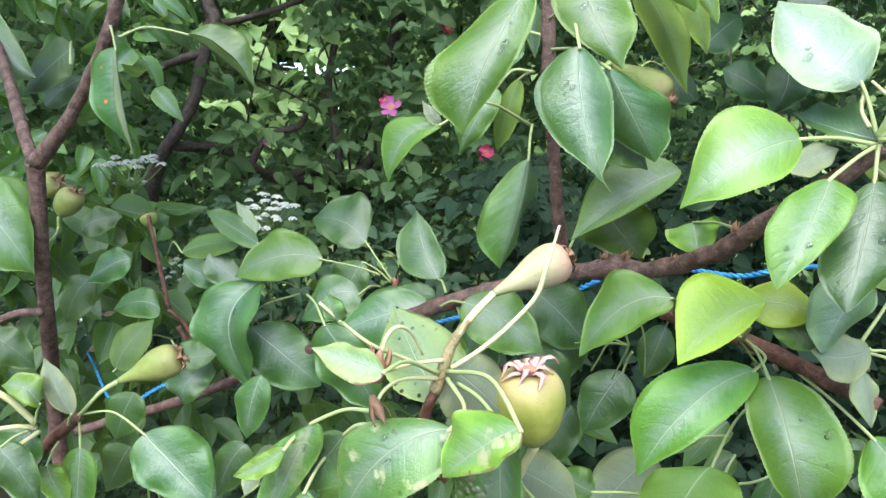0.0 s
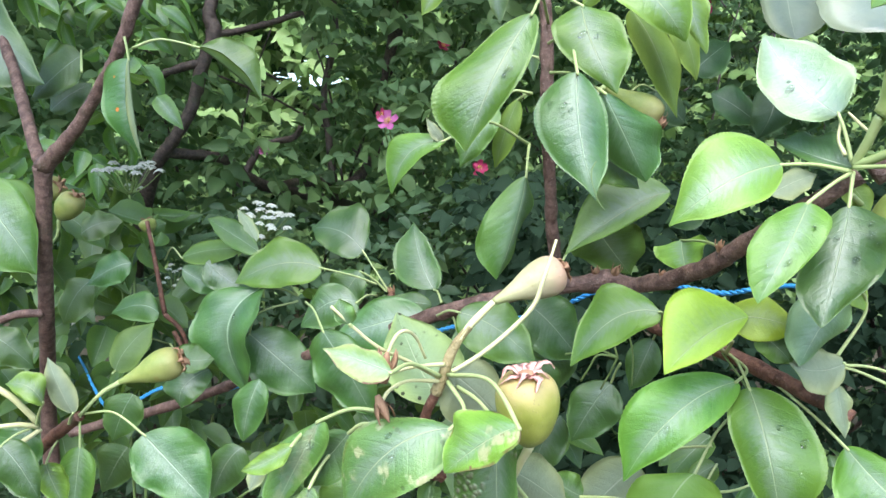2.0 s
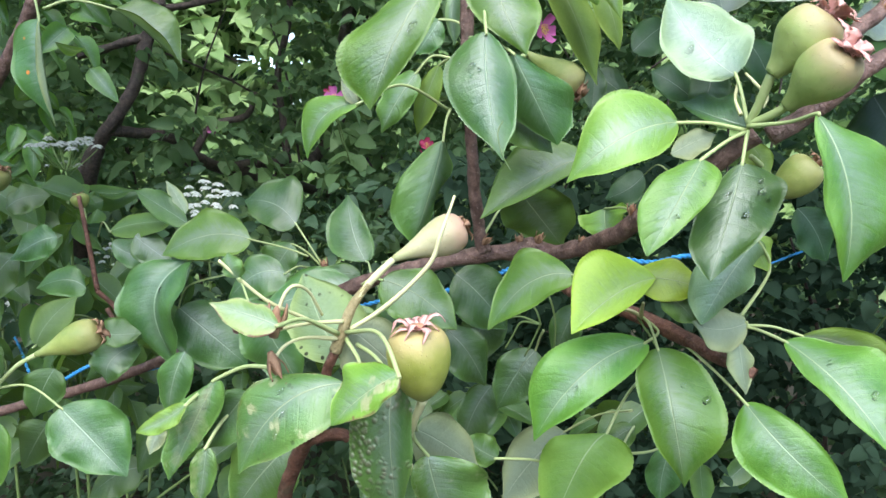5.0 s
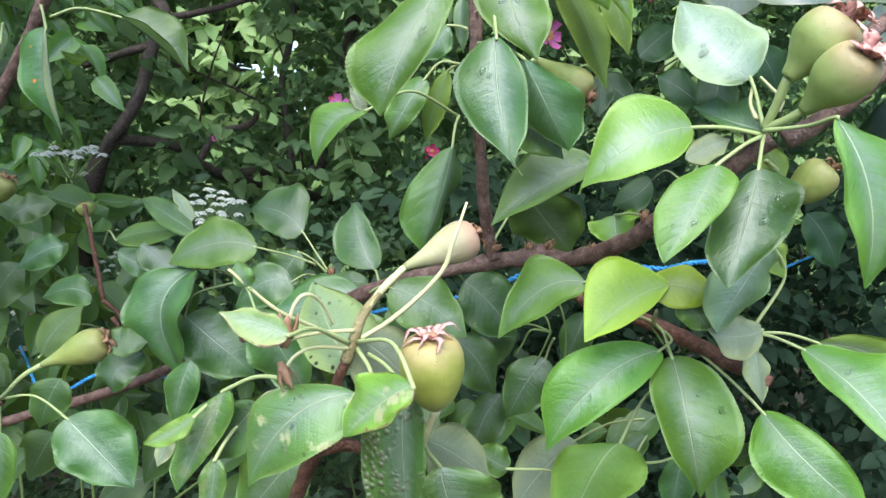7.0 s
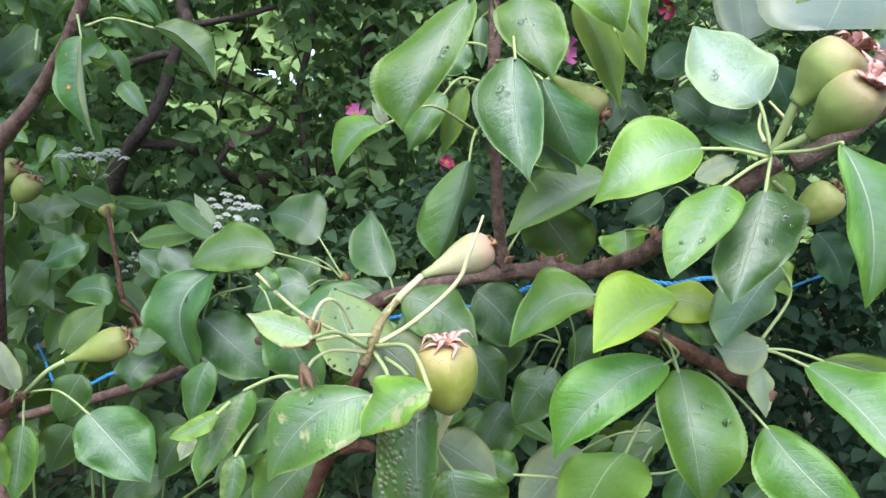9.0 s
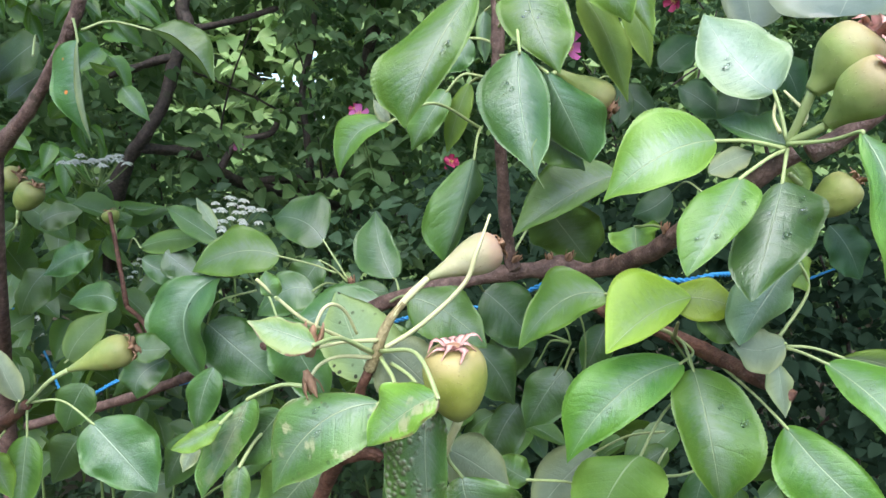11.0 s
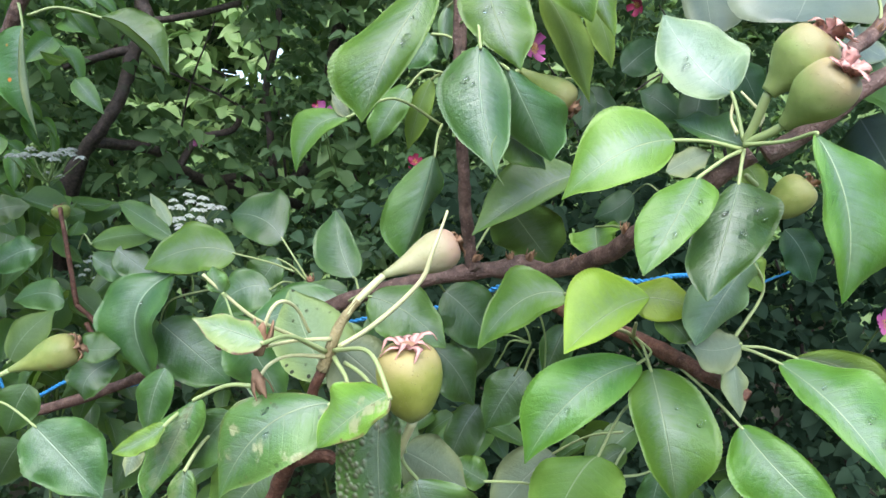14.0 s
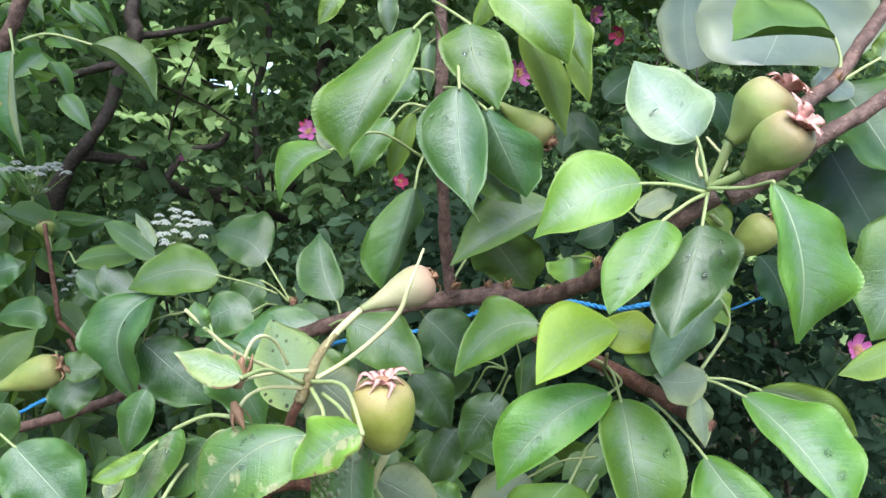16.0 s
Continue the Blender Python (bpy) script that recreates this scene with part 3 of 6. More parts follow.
branch([(-0.3467, 0.5664, 1.2936, 0.0081), (-0.3106, 0.5495, 1.3235, 0.0054), (-0.2800, 0.5332, 1.3570, 0.0050), (-0.2553, 0.5162, 1.3857, 0.0048), (-0.2404, 0.5098, 1.4162, 0.0049), (-0.2263, 0.5091, 1.4531, 0.0045)])
branch([(-0.3477, 0.5666, 1.2946, 0.0055), (-0.3642, 0.5805, 1.3237, 0.0051), (-0.3848, 0.6047, 1.3548, 0.0051), (-0.4114, 0.6306, 1.3982, 0.0050), (-0.4532, 0.6597, 1.4658, 0.0050)])
branch([(-0.3781, 0.6101, 1.1546, 0.0038), (-0.4018, 0.6102, 1.1529, 0.0038), (-0.4297, 0.6194, 1.1430, 0.0036), (-0.4765, 0.6383, 1.1288, 0.0034)])

# the long branch with its upright shoot
branch([(-0.3925, 0.6748, 1.0083, 0.0053), (-0.2850, 0.6574, 1.0446, 0.0052), (-0.1902, 0.6315, 1.0868, 0.0049), (-0.0970, 0.5812, 1.1359, 0.0050), (-0.0277, 0.5012, 1.1767, 0.0055), (0.0174, 0.4679, 1.1999, 0.0056), (0.0550, 0.4628, 1.2104, 0.0057), (0.0843, 0.4618, 1.2168, 0.0063), (0.1037, 0.4638, 1.2188, 0.0063), (0.1220, 0.4641, 1.2218, 0.0083), (0.1362, 0.4560, 1.2208, 0.0062), (0.1546, 0.4257, 1.2298, 0.0059), (0.1659, 0.3914, 1.2444, 0.0056), (0.1739, 0.3627, 1.2609, 0.0054), (0.1822, 0.3340, 1.2782, 0.0051), (0.1940, 0.3160, 1.2939, 0.0049), (0.2042, 0.3086, 1.3040, 0.0048)], knobs=1)
branch([(0.2093, 0.3055, 1.3028, 0.0049), (0.2212, 0.3010, 1.3115, 0.0046), (0.2348, 0.2955, 1.3238, 0.0046), (0.2451, 0.2904, 1.3355, 0.0042), (0.2614, 0.2896, 1.3464, 0.0041), (0.2770, 0.2890, 1.3580, 0.0040), (0.3172, 0.2921, 1.3847, 0.0038)])
branch([(0.2446, 0.3167, 1.3463, 0.0041), (0.2658, 0.3309, 1.3617, 0.0042), (0.2862, 0.3401, 1.3756, 0.0042), (0.3105, 0.3549, 1.4014, 0.0042), (0.3352, 0.3697, 1.4272, 0.0044), (0.3745, 0.3898, 1.4735, 0.0045)])
branch([(0.0875, 0.4610, 1.2205, 0.0058), (0.0839, 0.4579, 1.2343, 0.0047), (0.0778, 0.4503, 1.2677, 0.0045), (0.0749, 0.4444, 1.2918, 0.0043), (0.0709, 0.4383, 1.3226, 0.0043), (0.0685, 0.4366, 1.3565, 0.0044), (0.0669, 0.4374, 1.3863, 0.0043), (0.0640, 0.4391, 1.4233, 0.0040), (0.0603, 0.4428, 1.4676, 0.0037)], knobs=2)

# the lower branch
branch([(0.1236, 0.4665, 1.2181, 0.0043), (0.1418, 0.4480, 1.1995, 0.0041), (0.1611, 0.4256, 1.1914, 0.0043), (0.1798, 0.4089, 1.1885, 0.0047), (0.1971, 0.3920, 1.1830, 0.0051), (0.2074, 0.3636, 1.1792, 0.0050), (0.2174, 0.3403, 1.1753, 0.0048), (0.2270, 0.3290, 1.1708, 0.0042)], tone='bark_red')

# the spur in front
branch([(-0.0249, 0.3541, 1.0501, 0.0045), (-0.0349, 0.3301, 1.0958, 0.0041), (-0.0271, 0.3181, 1.1249, 0.0040), (-0.0213, 0.3094, 1.1393, 0.0039), (-0.0131, 0.2964, 1.1606, 0.0032), (-0.0079, 0.2849, 1.1849, 0.0026), (-0.0035, 0.2810, 1.1965, 0.0024), (-0.0001, 0.2799, 1.2056, 0.0022)], tone='bark_red')
branch([(-0.0035, 0.2811, 1.1970, 0.0029), (-0.0004, 0.2799, 1.2056, 0.0027), (0.0020, 0.2808, 1.2135, 0.0025), (0.0060, 0.2820, 1.2215, 0.0021), (0.0116, 0.2830, 1.2287, 0.0017)], tone='bark_young')
branch([(-0.0213, 0.3094, 1.1393, 0.0033), (-0.0124, 0.3045, 1.1450, 0.0029), (-0.0015, 0.3021, 1.1473, 0.0032), (0.0020, 0.3015, 1.1446, 0.0022)], tone='bark_red')

# thin twigs further in
branch([(-0.3134, 0.7620, 1.1001, 0.0030), (-0.2973, 0.7529, 1.0755, 0.0027), (-0.2856, 0.7425, 1.0379, 0.0023)], tone='bark_red')
branch([(-0.3256, 0.7663, 1.1199, 0.0030), (-0.3410, 0.7830, 1.1716, 0.0027), (-0.3528, 0.7973, 1.2042, 0.0024), (-0.3625, 0.8103, 1.2272, 0.0025)], tone='bark_red')
branch([(-0.3256, 0.7663, 1.1199, 0.0030), (-0.3049, 0.7636, 1.1002, 0.0027), (-0.2940, 0.7594, 1.0669, 0.0024)], tone='bark_red')
branch([(-0.3921, 0.5802, 0.9933, 0.0042), (-0.3390, 0.5263, 1.0523, 0.0048), (-0.3049, 0.4993, 1.0819, 0.0050), (-0.2775, 0.4815, 1.1037, 0.0041)], tone='bark_red')
branch([(-0.0442, 0.6039, 1.1827, 0.0032), (-0.0408, 0.5930, 1.1776, 0.0037), (-0.0115, 0.5305, 1.1772, 0.0038)], tone='bark_red')

# fruit
pear((0.0363, 0.2490, 1.1859), (0.0329, 0.2441, 1.2184), 0.0133, [(0.0363, 0.2490, 1.1859), (0.0327, 0.2593, 1.1699), (0.0308, 0.2723, 1.1514), (0.0372, 0.2888, 1.1246), (0.0471, 0.3136, 1.0855)], blush=0.5, petals=9, ribbon=1, label='round green young pear with a dry pink calyx')
pear((0.0224, 0.2868, 1.2399), (0.0555, 0.2956, 1.2548), 0.0098, [(0.0224, 0.2868, 1.2399), (0.0111, 0.2830, 1.2284), (0.0040, 0.2811, 1.2173), (0.0002, 0.2799, 1.2056)], blush=0.9, dry=1, thick=1.9, pale=1, label='slender pale green pear with a dried calyx')
pear((-0.2474, 0.4840, 1.1302), (-0.2022, 0.4904, 1.1481), 0.0131, [(-0.2474, 0.4840, 1.1302), (-0.2612, 0.4827, 1.1215), (-0.2774, 0.4806, 1.1041)], dry=1, thick=1.7, label='slender yellow-green pear with a brown calyx')
pear((0.2003, 0.2778, 1.3157), (0.2105, 0.2538, 1.3370), 0.0125, [(0.2003, 0.2778, 1.3157), (0.1971, 0.2857, 1.3117), (0.1926, 0.2957, 1.3082)], blush=1.0, petals=8, thick=4.0, full=1, label='green young pear with a pinkish red calyx')
pear((0.1938, 0.2820, 1.3301), (0.2100, 0.2701, 1.3545), 0.0139, [(0.1938, 0.2820, 1.3301), (0.1937, 0.2888, 1.3190), (0.1926, 0.2957, 1.3082)], blush=0.8, petals=8, thick=4.0, full=1, label='green young pear with a pinkish red calyx')
pear((0.2437, 0.3549, 1.2712), (0.2609, 0.3463, 1.2911), 0.0114, [(0.2437, 0.3549, 1.2712), (0.2284, 0.3369, 1.2844), (0.2080, 0.3191, 1.2932)])
pear((0.1136, 0.4598, 1.3626), (0.1476, 0.4454, 1.3371), 0.0133, [(0.1136, 0.4598, 1.3626), (0.0930, 0.4492, 1.3477), (0.0727, 0.4387, 1.3265)], dry=1)
pear((-0.4466, 0.7665, 1.2310), (-0.4246, 0.7647, 1.2594), 0.0152, [(-0.4466, 0.7665, 1.2310), (-0.4460, 0.7593, 1.2131), (-0.3909, 0.6479, 1.2148)])
pear((-0.4866, 0.7954, 1.2566), (-0.4559, 0.7867, 1.2712), 0.0150, [(-0.4866, 0.7954, 1.2566), (-0.4355, 0.7125, 1.2431), (-0.3718, 0.6100, 1.2359)])
pear((-0.3615, 0.8186, 1.2123), (-0.3683, 0.8206, 1.2283), 0.0107, [(-0.3615, 0.8186, 1.2123), (-0.3534, 0.8064, 1.1960)])

# leaves of the fruiting cluster
leaf((0.1886, 0.3050, 1.3324), (0.1729, 0.3118, 1.3465), (0.1637, 0.3361, 1.3752), (-0.0111, -0.0009, -0.0131), (0.0247, 0.0106, 0.0166), 'waxy', node=(0.1928, 0.2978, 1.3094), drops=[(0.55, -0.3, 0.0026), (0.6, -0.2, 0.00156), (0.45, 0.4, 0.0013)], peak=(0.74, 0.42), point=0.05, blunt=0.6, wave=0.05, cup=0.06)
leaf((0.1545, 0.2889, 1.3072), (0.1239, 0.2736, 1.2990), (0.1013, 0.2825, 1.2777), (0.0027, -0.0078, -0.0127), (-0.0015, 0.0158, 0.0213), 'young', node=(0.1900, 0.2934, 1.3050), via=(0.1725, 0.2929, 1.3078), peak=(0.34, 0.55), point=0.45, wave=0.03)
leaf((0.1631, 0.2792, 1.2905), (0.1460, 0.2618, 1.2719), (0.1307, 0.2538, 1.2485), (0.0113, -0.0049, -0.0012), (-0.0150, 0.0031, 0.0015), 'fresh', node=(0.1900, 0.2933, 1.3042), via=(0.1779, 0.2855, 1.2997), drops=[(0.3, -0.5, 0.00169), (0.65, -0.4, 0.00195), (0.7, 0.4, 0.0013)], peak=(0.28, 0.48), point=0.1, blunt=0.5)
leaf((0.1859, 0.2857, 1.2893), (0.1734, 0.2704, 1.2651), (0.1621, 0.2595, 1.2372), (0.0250, 0.0006, 0.0015), (-0.0131, 0.0082, -0.0054), 'dark', node=(0.1911, 0.2933, 1.3047), drops=[(0.2, -0.5, 0.00208), (0.3, -0.55, 0.0026), (0.38, -0.6, 0.00169), (0.3, 0.1, 0.00195), (0.5, -0.4, 0.0026)], peak=(0.36, 0.52), point=0.2, blunt=0.5, wave=0.09)
leaf((0.1998, 0.2547, 1.3109), (0.2082, 0.2408, 1.2785), (0.2104, 0.2412, 1.2412), (0.0363, 0.0120, -0.0016), (-0.0125, -0.0051, -0.0036), 'fresh', node=(0.1889, 0.2899, 1.3069), via=(0.1976, 0.2709, 1.3081), peak=(0.5, 0.5), point=0.5, blunt=0.7)
leaf((0.1945, 0.2995, 1.3073), (0.1823, 0.3110, 1.3124), (0.1726, 0.3328, 1.3214), (-0.0032, -0.0043, -0.0040), (0.0106, 0.0193, 0.0144), 'dark', peak=(0.5, 0.25), point=0.3)
leaf((0.1620, 0.3118, 1.2927), (0.1735, 0.3119, 1.2992), (0.1837, 0.3098, 1.3033), (0.0001, -0.0049, -0.0066), (0.0016, 0.0049, 0.0074), 'grey')
leaf((0.2116, 0.3298, 1.3000), (0.2183, 0.3285, 1.2929), (0.2229, 0.3270, 1.2830), (-0.0073, -0.0001, -0.0042), (0.0067, -0.0002, 0.0021), 'young')

# leaves of the upright shoot
leaf((0.0429, 0.3402, 1.3837), (0.0229, 0.3228, 1.3488), (0.0091, 0.3236, 1.3105), (0.0138, 0.0023, 0.0001), (-0.0292, 0.0131, -0.0063), 'fresh', node=(0.0670, 0.4350, 1.3995), via=(0.0550, 0.3882, 1.4036), drops=[(0.45, -0.3, 0.0026), (0.5, -0.35, 0.00182), (0.3, -0.2, 0.0013)], peak=(0.44, 0.5), point=0.4, blunt=0.55, wave=0.09, cup=0.12)
leaf((0.0694, 0.3476, 1.3558), (0.0705, 0.3375, 1.3230), (0.0787, 0.3285, 1.2870), (0.0170, 0.0049, -0.0006), (-0.0221, 0.0094, -0.0006), 'dark', node=(0.0673, 0.4374, 1.3864), via=(0.0696, 0.3790, 1.3808), drops=[(0.3, 0.4, 0.0026), (0.33, 0.2, 0.00169), (0.38, 0.35, 0.0013), (0.28, 0.6, 0.00156)], peak=(0.46, 0.4), point=0.6, blunt=0.55, wave=0.09)
leaf((0.0761, 0.3770, 1.3974), (0.0788, 0.3568, 1.3724), (0.0925, 0.3501, 1.3444), (0.0236, 0.0031, 0.0002), (-0.0178, 0.0081, -0.0019), 'fresh', node=(0.0583, 0.4362, 1.4244), via=(0.0643, 0.3979, 1.4102), drops=[(0.4, 0.1, 0.00286), (0.43, -0.2, 0.00182)], peak=(0.36, 0.34), point=0.3, blunt=0.5)
leaf((0.0845, 0.3485, 1.3451), (0.0964, 0.3503, 1.3252), (0.1148, 0.3608, 1.2969), (0.0281, 0.0184, -0.0005), (-0.0100, 0.0095, -0.0091), 'dark', node=(0.0682, 0.4381, 1.3679), via=(0.0770, 0.3963, 1.3613), peak=(0.5, 0.5), point=0.3)
leaf((0.1204, 0.4320, 1.4090), (0.1396, 0.4325, 1.3823), (0.1594, 0.4417, 1.3403), (-0.0115, 0.0010, -0.0027), (0.0173, 0.0087, 0.0059), 'young')
leaf((0.0905, 0.3859, 1.4211), (0.1145, 0.3662, 1.4001), (0.1378, 0.3768, 1.3784), (0.0256, 0.0134, 0.0111), (-0.0144, 0.0010, -0.0065), 'young', node=(0.0612, 0.4356, 1.4326))
leaf((0.1628, 0.4792, 1.4233), (0.1761, 0.4755, 1.3986), (0.1867, 0.4819, 1.3710), (-0.0099, 0.0005, -0.0062), (0.0100, 0.0042, 0.0028), 'young')
leaf((-0.0003, 0.3898, 1.3187), (-0.0231, 0.3961, 1.3097), (-0.0332, 0.4037, 1.2838), (0.0043, -0.0071, -0.0059), (-0.0108, 0.0099, 0.0089), 'fresh', node=(0.0569, 0.4338, 1.3198), via=(0.0254, 0.4060, 1.3319), peak=(0.45, 0.5), point=0.3, wave=0.04, cup=0.08)
leaf((0.0514, 0.3993, 1.2986), (0.0440, 0.3830, 1.2691), (0.0336, 0.3834, 1.2347), (0.0096, 0.0285, -0.0010), (-0.0237, -0.0033, -0.0061), 'green', node=(0.0578, 0.4348, 1.3199), via=(0.0536, 0.4117, 1.3110), peak=(0.34, 0.5), point=0.2, blunt=0.5)
leaf((0.1448, 0.4047, 1.2910), (0.1133, 0.3948, 1.2779), (0.0750, 0.3829, 1.2512), (0.0031, -0.0070, -0.0070), (-0.0108, 0.0108, 0.0196), 'fresh', peak=(0.42, 0.5), point=0.3, wave=0.05, cup=0.08)
leaf((0.1291, 0.5420, 1.2592), (0.1523, 0.5680, 1.2364), (0.1776, 0.5832, 1.2091), (0.0304, -0.0003, 0.0128), (-0.0348, 0.0018, -0.0028), 'green', node=(0.0861, 0.4603, 1.2298))
leaf((0.0806, 0.3697, 1.3109), (0.0983, 0.3732, 1.3075), (0.1158, 0.3753, 1.2923), (0.0078, 0.0063, 0.0141), (-0.0131, -0.0053, -0.0090), 'green', node=(0.0735, 0.4413, 1.3152))
leaf((0.0346, 0.4354, 1.3434), (0.0214, 0.4351, 1.3234), (0.0111, 0.4444, 1.3029), (0.0111, -0.0013, -0.0005), (-0.0080, 0.0118, 0.0087), 'green', node=(0.0584, 0.4368, 1.3537), via=(0.0447, 0.4353, 1.3544))
leaf((0.0501, 0.4444, 1.3501), (0.0419, 0.4433, 1.3280), (0.0364, 0.4518, 1.3030), (-0.0071, 0.0009, 0.0015), (0.0080, -0.0012, -0.0034), 'young', node=(0.0584, 0.4368, 1.3537))
leaf((0.0593, 0.4479, 1.3993), (0.0578, 0.4467, 1.3839), (0.0608, 0.4496, 1.3640), (0.0067, 0.0043, 0.0001), (-0.0047, 0.0006, 0.0009), 'grey', node=(0.0671, 0.4372, 1.4019))
leaf((0.0497, 0.4473, 1.3806), (0.0425, 0.4470, 1.3692), (0.0342, 0.4519, 1.3575), (0.0071, -0.0015, -0.0082), (-0.0041, 0.0062, 0.0076), 'dark', node=(0.0688, 0.4364, 1.3735))
leaf((0.0285, 0.3823, 1.4176), (0.0273, 0.3810, 1.4026), (0.0302, 0.3844, 1.3876), (0.0068, 0.0043, 0.0001), (-0.0054, 0.0006, 0.0007), 'grey')
leaf((-0.0004, 0.4373, 1.4329), (-0.0086, 0.4368, 1.4174), (-0.0173, 0.4415, 1.4034), (0.0062, -0.0010, -0.0037), (-0.0062, 0.0011, 0.0045), 'young')
leaf((0.0949, 0.3960, 1.4261), (0.0879, 0.3955, 1.4128), (0.0816, 0.4000, 1.3995), (-0.0043, 0.0007, 0.0025), (0.0078, -0.0011, -0.0023), 'young', node=(0.0705, 0.4360, 1.4373))
leaf((0.1445, 0.4048, 1.4219), (0.1457, 0.3921, 1.4009), (0.1577, 0.3938, 1.3752), (0.0121, 0.0107, 0.0061), (-0.0114, 0.0007, 0.0047), 'young')

leaf((-0.0014, 0.3909, 1.3184), (-0.0067, 0.3909, 1.3243), (-0.0124, 0.3963, 1.3325), (0.0027, 0.0001, 0.0022), (-0.0030, -0.0002, -0.0029), 'grey', peak=(0.4, 0.4))
# thin folded edge at a dark leaf's tip, built with the stalk helper
dry_stalk([(0.0777, 0.3280, 1.3075, 0.0003), (0.0754, 0.3276, 1.3027, 0.0003), (0.0759, 0.3267, 1.2956, 0.0003), (0.0788, 0.3255, 1.2877, 0.0003), (0.0823, 0.3246, 1.2821, 0.0003)], tone=2)

# the young yellow leaves
leaf((0.1715, 0.3430, 1.2233), (0.1464, 0.3355, 1.2150), (0.1195, 0.3246, 1.1949), (-0.0011, -0.0091, -0.0093), (-0.0090, 0.0156, 0.0233), 'lime', cup=0.14, curl=0.06, peak=(0.42, 0.64), point=0.1, blunt=0.8, wave=0.05)
leaf((0.1593, 0.3477, 1.2221), (0.1794, 0.3435, 1.2227), (0.1967, 0.3388, 1.2181), (0.0075, 0.0109, 0.0101), (-0.0032, -0.0093, -0.0113), 'lime', cup=0.1, peak=(0.45, 0.45), point=0.1, blunt=0.5, wave=0.05)
dry_stalk([(0.1678, 0.3804, 1.1965, 0.0013), (0.1779, 0.3893, 1.1924, 0.0013), (0.1861, 0.3983, 1.1873, 0.0015)])
dry_stalk([(0.1723, 0.3609, 1.2047, 0.0010), (0.1789, 0.3795, 1.1955, 0.0013), (0.1862, 0.3982, 1.1866, 0.0015)])
leaf((0.1821, 0.4772, 1.2525), (0.1780, 0.4623, 1.2442), (0.1756, 0.4468, 1.2316), (0.0103, -0.0210, 0.0065), (-0.0130, 0.0252, 0.0015), 'young', node=(0.1653, 0.3742, 1.2596), via=(0.1774, 0.4276, 1.2572))

# the twisted leaves on the lower branch
# the grey tone paints in the wet sheen on this blade
leaf((0.2286, 0.3424, 1.2470), (0.2063, 0.3290, 1.2258), (0.1884, 0.3183, 1.2028), (0.0208, 0.0124, -0.0035), (-0.0199, -0.0002, 0.0043), 'grey', node=(0.2216, 0.3411, 1.2002), via=(0.2408, 0.3474, 1.2283), peak=(0.5, 0.5), point=0.1, blunt=0.5)
leaf((0.2285, 0.3487, 1.2485), (0.2316, 0.3454, 1.2397), (0.2387, 0.3455, 1.2279), (-0.0099, -0.0039, -0.0036), (0.0111, 0.0060, 0.0048), 'young')
leaf((0.2220, 0.3330, 1.2003), (0.2011, 0.3240, 1.1987), (0.1848, 0.3215, 1.2031), (0.0078, 0.0107, 0.0088), (0.0009, -0.0056, -0.0118), 'grey', node=(0.2222, 0.3385, 1.1794))
leaf((0.2168, 0.3299, 1.1892), (0.2169, 0.3245, 1.1778), (0.2201, 0.3233, 1.1618), (-0.0093, -0.0011, 0.0028), (0.0102, 0.0055, 0.0004), 'grey', node=(0.2205, 0.3359, 1.1902))
leaf((0.1763, 0.3417, 1.2144), (0.1851, 0.3363, 1.2086), (0.1925, 0.3328, 1.1997), (0.0122, 0.0059, 0.0046), (-0.0071, -0.0023, -0.0062), 'green')
leaf((0.1728, 0.3531, 1.1827), (0.1304, 0.3329, 1.1696), (0.1044, 0.3355, 1.1286), (0.0109, -0.0059, -0.0099), (-0.0185, 0.0067, 0.0118), 'fresh', node=(0.1854, 0.3944, 1.1883), via=(0.1877, 0.3725, 1.1843), drops=[(0.4, -0.1, 0.00156), (0.6, -0.2, 0.00195)], peak=(0.4, 0.56), point=0.4, blunt=0.55)
leaf((0.1784, 0.3494, 1.1804), (0.1762, 0.3169, 1.1526), (0.1867, 0.3179, 1.1094), (0.0305, -0.0006, 0.0020), (-0.0127, 0.0134, -0.0037), 'fresh', node=(0.1854, 0.3944, 1.1883), via=(0.1826, 0.3733, 1.1876), drops=[(0.3, -0.4, 0.00234), (0.42, -0.6, 0.00338), (0.6, -0.5, 0.0013)], peak=(0.45, 0.36), point=0.45, blunt=0.55)
leaf((0.2173, 0.3181, 1.1588), (0.2303, 0.2907, 1.1401), (0.2570, 0.2782, 1.1177), (0.0089, -0.0012, 0.0111), (-0.0161, 0.0072, -0.0154), 'fresh', node=(0.1988, 0.3868, 1.1829), via=(0.2110, 0.3399, 1.1685), peak=(0.5, 0.42), point=0.5, blunt=0.6)
leaf((0.2396, 0.3234, 1.1925), (0.2518, 0.2884, 1.1768), (0.2694, 0.2664, 1.1465), (0.0327, 0.0083, 0.0101), (-0.0082, -0.0027, -0.0052), 'fresh', node=(0.2175, 0.3453, 1.1947), via=(0.2281, 0.3362, 1.1964), drops=[(0.3, -0.2, 0.00234), (0.6, -0.35, 0.00312), (0.75, -0.3, 0.00312), (0.85, -0.3, 0.00195)], peak=(0.5, 0.34), point=0.3, blunt=0.6)
leaf((0.2639, 0.3458, 1.1897), (0.2838, 0.3283, 1.1884), (0.3055, 0.3145, 1.1738), (0.0034, -0.0035, 0.0102), (0.0024, 0.0025, -0.0136), 'young', node=(0.2185, 0.3472, 1.1949), via=(0.2449, 0.3483, 1.1947), peak=(0.6, 0.4), point=0.1)
